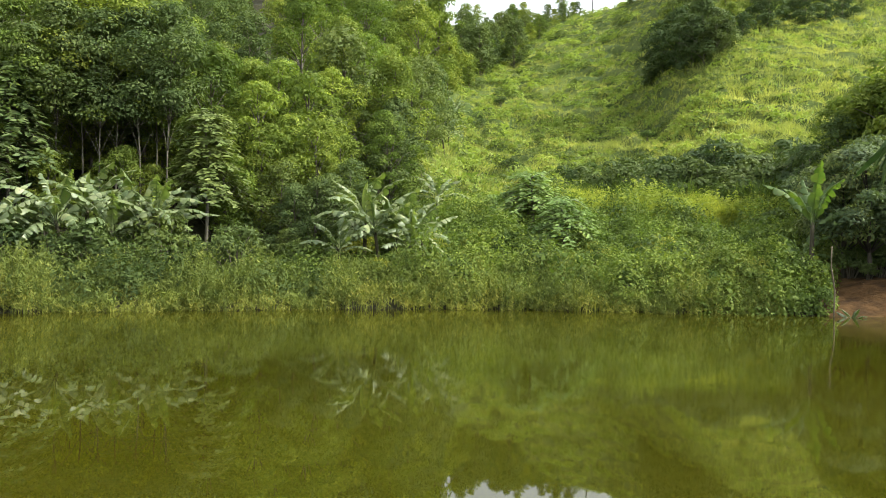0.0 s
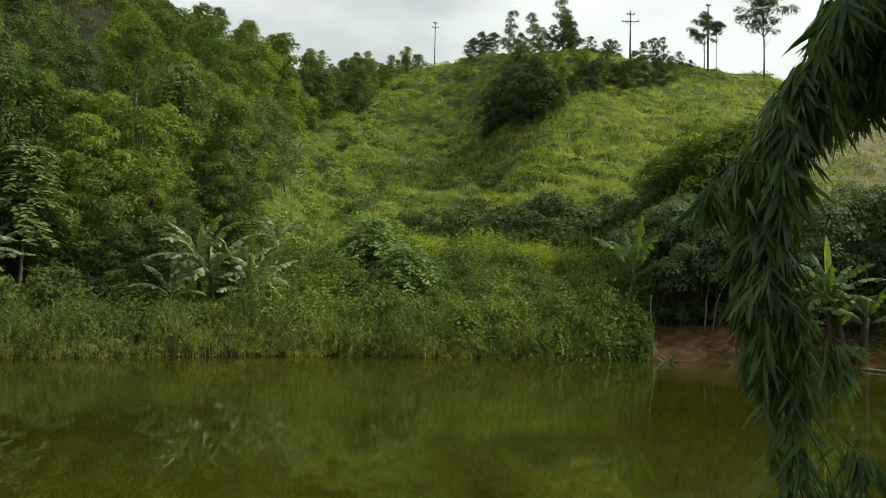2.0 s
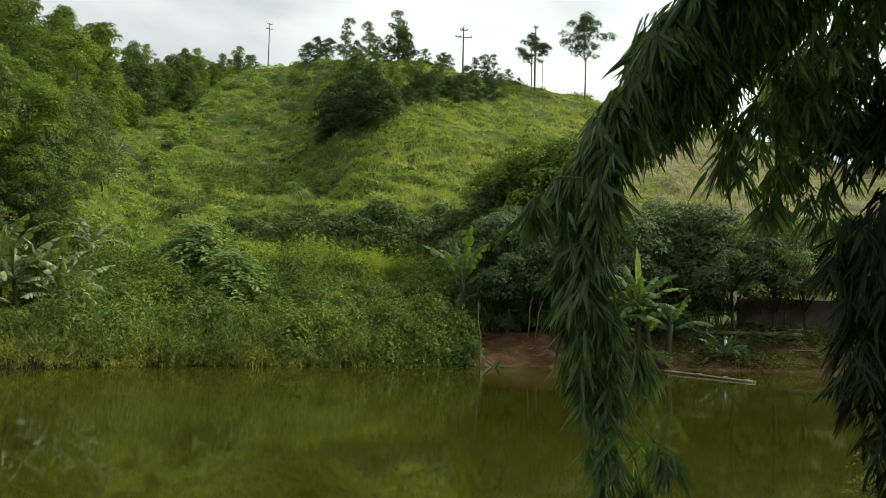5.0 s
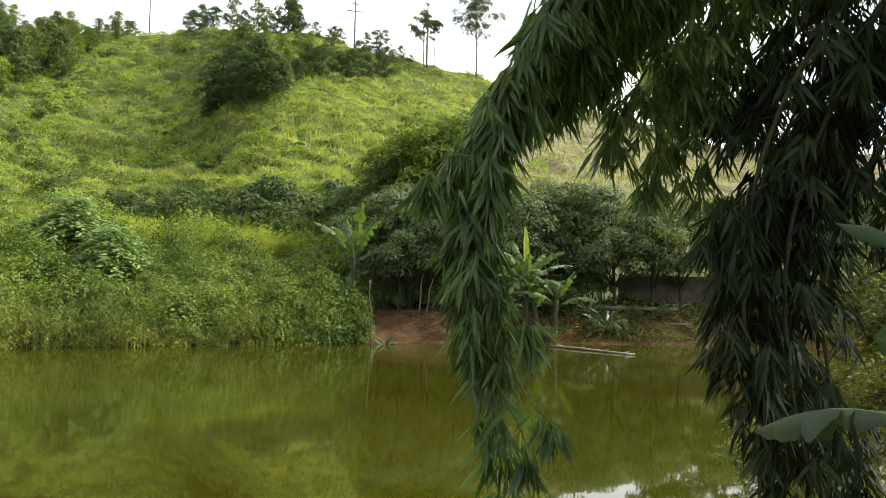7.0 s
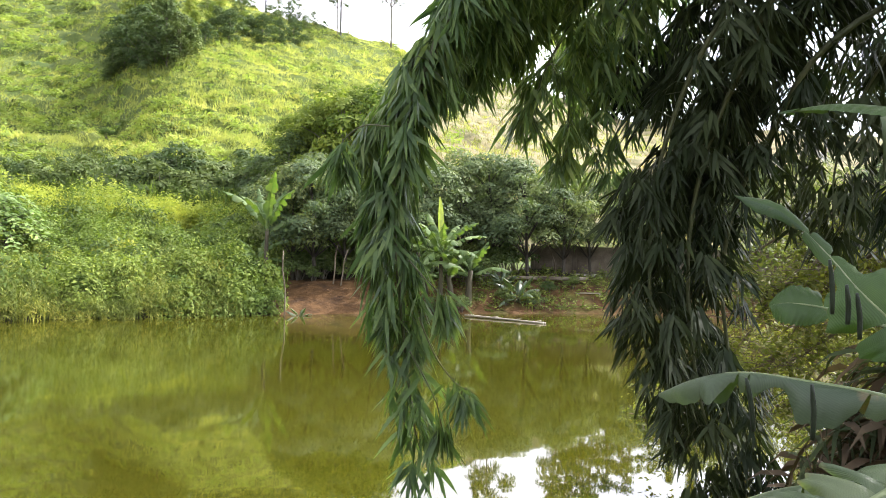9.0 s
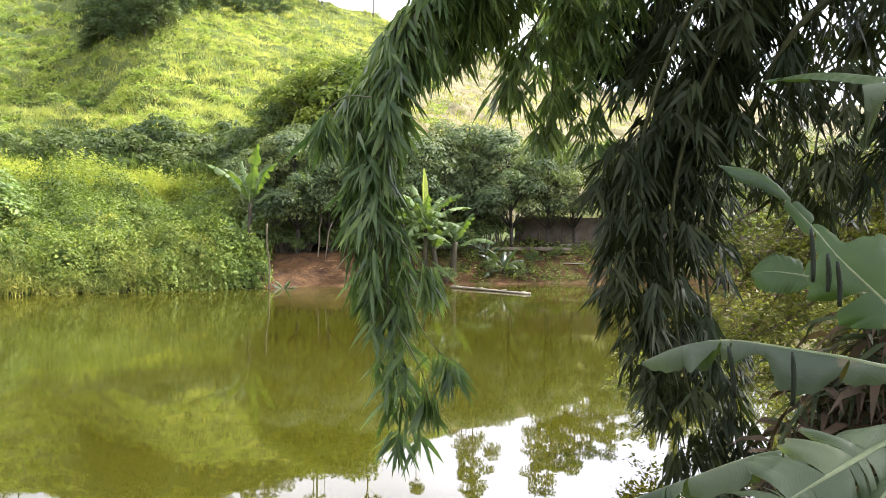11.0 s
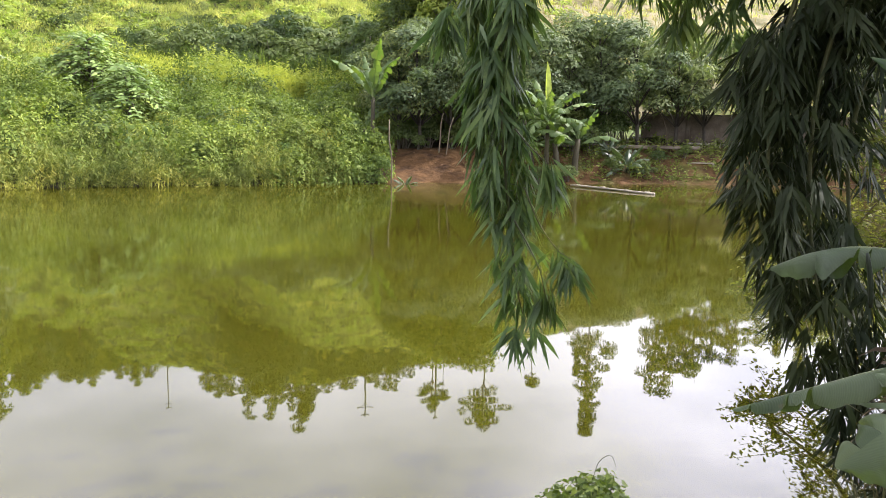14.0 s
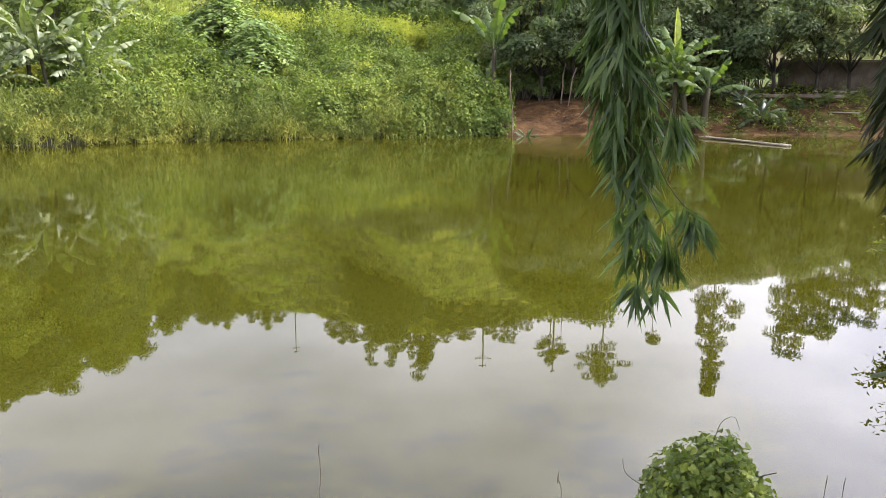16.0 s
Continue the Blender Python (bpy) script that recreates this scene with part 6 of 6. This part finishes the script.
# ---------------------------------------------------------------- near bank on the right
def near_banana():
    p = at(47, 2.6)
    base = np.array(p)
    ob = thing("banana_plant", "banana plant with broad grey-green leaves close to the camera's bank", "banana plant", m=Matrix.Translation(p))
    top = sight(47, -6, 2.5)
    part("pseudostem", mesh_of("pseudostem", *tube(curve([base - [0, 0, 0.3], (base + top) / 2 + [0.03, 0, 0], top], 8) - base, np.linspace(0.11, 0.06, 8), 12), True), STEM, ob)
    rows = [
        # line as bearing, slope, distance; blade's upward hint; width; tears; droop; material; bare share; bluntness; torn-away stretch
        (((47, -9, 2.5), (41.5, -8.4, 2.45), (38.9, -8.0, 2.4), (35.9, -7.7, 2.4), (31.9, -7.4, 2.45), (28.9, -8.0, 2.5), (26.4, -9.2, 2.6)), (-0.1, 0.1, 1), 0.26, 4, (48, 80), BANANA, 0.1, 0.5, ((0, 0.2, 0.3, 0.44, 0.5, 0.55, 0.6, 0.66, 0.73, 1), (0.6, 0.7, 1, 0.9, 0.3, 0.28, 0.75, 0.3, 0.95, 0.85))),
        (((47, -10, 2.4), (43, -12.5, 2.25), (38.8, -13.5, 2.2), (36.4, -14.1, 2.2), (33.6, -14.9, 2.2), (29.2, -16.9, 2.25), (24.8, -18.8, 2.35)), (0.1, 0.2, 1), 0.18, 9, (20, 85), BANANA, 0.12, 0.5, None),
        (((46, -10, 2.2), (41.7, -12.9, 2.0), (39.1, -14.9, 1.9), (36.5, -16.9, 1.85), (34.0, -18.8, 1.8), (31.5, -21.5, 1.8)), (0.2, -0.5, 1), 0.29, 9, (4, 45), BANANA, 0.12, 0.5, None),
        (((46, -9, 2.4), (43, -6.2, 2.45), (41.3, -4.4, 2.5), (38.6, -1.7, 2.5), (36.9, 0.4, 2.55), (34.1, 3.2, 2.55), (31.0, 4.4, 2.6)), (-0.5, -0.6, 0.6), 0.30, 3, (2, 22), NEAR_LEAF, 0.2, 0.4, ((0, 0.28, 0.42, 0.72, 0.88, 1), (1, 1, 0.26, 0.16, 0.34, 0.22))),
        (((46, -7.5, 2.6), (41.5, -4.6, 2.7), (38.6, -3.4, 2.75), (36.5, -2.9, 2.8), (34.6, -2.7, 2.8), (33.3, -2.9, 2.85)), (-0.6, -0.7, 0.6), 0.15, 1, (0, 14), NEAR_LEAF, 0.4, 0.32, None),
        (((46, -6, 2.6), (44.5, 6, 2.7), (42, 9.2, 2.75), (40.5, 9.6, 2.75), (37.4, 10.0, 2.8), (33.8, 9.8, 2.9)), (0, -0.1, 1), 0.20, 2, (4, 20), NEAR_LEAF, 0.45, 0.5, None),
        (((46, -6, 2.5), (45, 6, 2.5), (43.4, 9.0, 2.5), (41.4, 9.3, 2.5), (39.6, 9.2, 2.5)), (0, -0.1, 1), 0.36, 0, (80, 88), BANANA, 0.72, 0.18, None),
        (((46, -10, 2.2), (42, -15.5, 1.9), (39, -20, 1.8), (36.5, -24, 1.75)), (0.4, 0.3, 1), 0.34, 6, (20, 60), BANANA, 0.12, 0.5, None),
    ]
    for i, (line, up, width, tears, droop, mat, bare, blunt, thin) in enumerate(rows):
        path = [sight(*q) - base for q in line]
        blade, rib, along = ribbon_leaf(path, up, width, 900 + i, tears, droop, bare, 60, blunt, 5, thin)
        me = mesh_of("leaf", *blade, True)
        me.attributes.new("along", "FLOAT", "POINT").data.foreach_set("value", (along * 1500).astype(np.float32))
        leaf = part("leaf", me, mat, ob, "fresh green leaf" if mat is NEAR_LEAF else "")
        part("midrib", mesh_of("midrib", *rib, True), RIB, leaf, "pale green midrib")
    # rolled strips that hang from the torn blades
    for a0, e0, a1, e1, r in ((36.9, 0.2, 37.1, -3.3, 2.42), (38.5, -1.9, 38.7, -4.8, 2.36), (37.9, -1.4, 38.0, -3.9, 2.36), (32.0, -7.8, 32.5, -11.2, 2.34), (36.0, -7.9, 36.1, -11.4, 2.28)):
        a, b = sight(a0, e0, r) - base, sight(a1, e1, r * 1.01) - base
        part("torn_strip", mesh_of("torn_strip", *tube(curve([a, (a + b) / 2 + [0.004, 0, 0], b], 8), np.array([0.004, 0.006, 0.007, 0.0075, 0.0075, 0.0075, 0.007, 0.006]), 8), True), STRIP, ob, "dark rolled strip of torn leaf")


near_banana()


def shore_tree():
    """A small tree on the near bank whose limbs reach out and droop over the water."""
    g = np.random.default_rng(111)
    root = at(53, 6.9)
    r0 = np.array(root)
    ob = thing("shore_tree", "small yellow-green tree leaning over the water's edge", "tree", m=Matrix.Translation(root))
    fork = sight(47, -2, 7.4)
    part("trunk", mesh_of("trunk", *tube(curve([r0 - [0, 0, 0.4], r0 * 0.6 + fork * 0.4 + [0, 0, 0.15], fork], 9) - r0, np.linspace(0.09, 0.05, 9), 8), True), STAKE_BARK, ob)
    limbs = (
        ((42, 0, 8.0), (37.1, -0.6, 8.3), (34.5, -1.4, 8.4), (33.2, -2.8, 8.5), (31.5, -5.7, 8.6), (29.4, -8.2, 8.7)),
        ((44, 3, 7.8), (39, 3.6, 8.2), (35, 2.2, 8.5), (32, 0.2, 8.6), (30.6, -2.4, 8.7)),
        ((43, 1, 7.8), (39, 0.4, 8.1), (36, -2.6, 8.3), (34, -6.2, 8.4)),
        ((42, -2, 7.8), (38, -4, 8.0), (35, -6.3, 8.2), (31, -8.2, 8.4)),
        ((44, 4.5, 7.8), (41, 4.6, 8.0), (38, 2.6, 8.2), (35.4, 0.4, 8.3)),
        ((43, -4, 7.6), (40, -5.6, 7.8), (37.5, -7.8, 8.0), (34.5, -9.4, 8.2)),
        ((34, -6, 8.4), (31, -8.6, 8.7), (28, -10.2, 8.9), (25.2, -11.4, 9.1)),
        ((36, -8, 8.2), (33, -10.2, 8.5), (30, -11.6, 8.7), (27.4, -12.6, 8.9)),
        ((45, 6, 7.6), (43, 5, 7.7), (41, 2, 7.8), (39, -1.5, 7.9)),
    )
    for line in limbs:
        pts = [sight(*q) for q in line]
        P = curve(([fork] if line[0][0] > 41 else []) + pts, 26)
        limb = part("limb", mesh_of("limb", *tube(P - r0, np.linspace(0.032, 0.005, 26), 6), True), STAKE_BARK, ob)
        seg = np.linalg.norm(np.diff(P, axis=0), axis=1).sum()
        n = int(seg * 26)
        f = g.uniform(0.22, 1.0, n)
        k = np.linspace(0, 1, 26)
        B = np.stack([np.interp(f, k, P[:, c]) for c in range(3)], 1)
        E = B + g.normal(0, 1, (n, 3)) * [0.26, 0.26, 0.17] + [0, 0, -0.05]
        twigs = [tube(np.array([b, (b + e) / 2 + [0, 0, 0.02], e]) - r0, [0.006, 0.004, 0.002], 4) for b, e in zip(B, E)]
        tagged(part("twig_spray", mesh_of("twig_spray", *join(twigs)), STAKE_BARK, limb), kind="stuff")
        m = 26
        h = g.uniform(0.25, 1.1, (n, m, 1))
        Q = (B[:, None] * (1 - h) + E[:, None] * h + g.normal(0, 0.045, (n, m, 3))).reshape(-1, 3) - r0
        A = g.normal(size=(len(Q), 3)) * [1, 1, 0.5] + [0, 0, -0.25]
        L = g.uniform(0.045, 0.085, len(Q))
        V, F = leaves(Q, A, L, L * 0.5, g, 0.15, g.normal(0, 0.5, Q.shape) + [0, -0.2, 1.0])
        tagged(part("foliage", mesh_of("foliage", V, F), SHORE_LEAF, limb), kind="stuff")


shore_tree()


def near_weeds():
    g = np.random.default_rng(121)
    n = 700
    az, r = g.uniform(34.5, 52, n), g.uniform(4.2, 5.8, n)
    P = at_many(az, r)
    Q = np.repeat(P, 7, 0) + g.normal(0, 0.07, (n * 7, 3))
    Q[:, 2] += np.repeat(g.uniform(0.0, 1.0, n) * np.clip((az - 32) / 4, 0.35, 1.35), 7)
    A = g.normal(size=(n * 7, 3)) * [1, 1, 0.5] + [-0.2, -0.3, 0.25]
    L = g.uniform(0.14, 0.32, n * 7)
    V, F = lances(Q, A, L, L * 0.10, g, 0.5)
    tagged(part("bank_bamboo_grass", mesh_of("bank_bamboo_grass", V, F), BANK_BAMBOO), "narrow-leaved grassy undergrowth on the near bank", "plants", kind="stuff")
    n = 1300
    P = at_many(g.uniform(34, 50, n), g.uniform(3.8, 5.4, n))
    V, F = blades(P - [0, 0, 0.03], g.uniform(0.3, 0.8, n), 0.011, 0.8, g)
    tagged(part("dead_grass", mesh_of("dead_grass", V, F), DRYGRASS), "dead straw and withered grass on the near bank", "grass", kind="stuff")
    n = 900
    P = at_many(g.uniform(35, 44, n), g.uniform(4.2, 5.0, n)) + np.stack([0 * np.arange(n), 0 * np.arange(n), g.uniform(0.55, 1.3, n)], 1)
    A = g.normal(size=(n, 3)) * [1, 1, 0.4] + [-0.1, -0.4, 0.0]
    L = g.uniform(0.14, 0.38, n)
    V, F = lances(P, A, L, L * 0.13, g, 0.55)
    tagged(part("dead_leaves", mesh_of("dead_leaves", V, F), DEAD_LEAF), "withered brown strap leaves hanging over the near bank", "plants", kind="stuff")


near_weeds()


def creeper_bush():
    """A mound of heart-shaped creeper leaves on the near bank."""
    g = np.random.default_rng(131)
    c = np.array([*(sight(15.3, 0, 3.9)[:2]), 0.05])
    ob = thing("creeper_mound", "rounded mound of bright green creeper leaves at the water's edge", "creeper", m=Matrix.Translation(c))
    n = 3900
    d = unit(g.normal(size=(n, 3)))
    d[:, 2] = np.abs(d[:, 2])
    P = d * np.array([0.37, 0.37, 0.53]) * (g.uniform(0.7, 1.08, n) * (1 + 0.16 * bumps(d[:, 0] * 3, d[:, 1] * 3 + d[:, 2] * 2, 1.6)))[:, None]
    N = unit(d + g.normal(0, 0.5, (n, 3)) + [0, -0.1, 0.5])
    ax = unit(np.cross(N, g.normal(size=(n, 3))) + [0, 0, -0.4])
    sd = unit(np.cross(ax, N))
    L = g.uniform(0.022, 0.043, n)[:, None]
    shape = ((0, 0, 0), (-0.12, 0.42, 0.08), (0.25, 0.55, 0.1), (0.62, 0.32, 0.02), (1.0, 0, -0.12), (0.62, -0.32, 0.02), (0.25, -0.55, 0.1), (-0.12, -0.42, 0.08))
    V = np.stack([P + (ax * u + sd * v + N * w) * L for u, v, w in shape], 1).reshape(-1, 3)
    i = np.arange(n)[:, None] * 8
    F = [np.concatenate([i + [0, 1, 2, 3], i + [0, 3, 4, 5], i + [0, 5, 6, 7]])]
    tagged(part("foliage", mesh_of("foliage", V, F), CREEPER, ob), kind="stuff")
    stems = []
    for k in range(14):
        a = k * 0.9
        e = np.array([math.cos(a) * 0.32, math.sin(a) * 0.32, g.uniform(0.05, 0.5)])
        stems.append(tube(curve([[0, 0, -0.1], e * 0.55 + [0, 0, 0.1], e], 6), np.linspace(0.008, 0.003, 6), 5))
    part("stem", mesh_of("stem", *join(stems)), CULM, ob)
    tend = [((0.0, 0, 0.56), (0.03, 0, 0.66), (0.09, 0, 0.69), (0.12, 0, 0.62)), ((0.36, -0.1, 0.25), (0.5, -0.1, 0.2), (0.6, -0.1, 0.14)), ((-0.34, 0, 0.3), (-0.42, 0, 0.36), (-0.44, 0, 0.44)), ((0.5, -0.1, 0.2), (0.56, -0.1, 0.27), (0.58, -0.1, 0.3)), ((0.5, -0.1, 0.18), (0.62, -0.1, 0.2))]
    for t in tend:
        part("tendril", mesh_of("tendril", *tube(curve(t, 8), np.linspace(0.0022, 0.001, 8), 5)), CULM, ob)


CREEPER = leaf_mat("creeper_leaves", (0.030, 0.072, 0.006), (0.100, 0.172, 0.013), (0.23, 0.31, 0.03), 0.35, 0.5, 6.0, 0.25, 0.8, 0.8)
creeper_bush()


def dry_stalk(az, el0, el1, r, bend, label):
    a, b = sight(az, el0, r), sight(az + bend, el1, r)
    foot = at(az, r)
    P = curve([np.array(foot) - [0, 0, 0.05], a, (a + b) / 2 + [0.01, 0, 0], b], 10) - np.array(foot)
    ob = thing("dry_stalk", label, "stalk", "dry stalks at the water's edge", m=Matrix.Translation(foot))
    part("stem", mesh_of("stem", *tube(P, np.linspace(0.003, 0.0014, 10), 5)), TIMBER, ob)
    part("seed_head", mesh_of("seed_head", *tube(np.array([P[-1] - [0, 0, 0.03], P[-1], P[-1] + [0.004, 0, 0.03]]), [0.0018, 0.003, 0.0012], 6)), TIMBER, ob)


dry_stalk(-14.6, -30, -26.5, 3.5, 0.1, "thin dry grass stalk standing by the water")
dry_stalk(22.4, -29, -25.9, 3.6, 0.5, "thin dry twig with a seed head by the water")
dry_stalk(23.6, -28, -25.8, 3.6, 0.4, "thin dry twig by the water")
dry_stalk(4.4, -30, -28.3, 3.4, -0.3, "short dry stalk by the water")
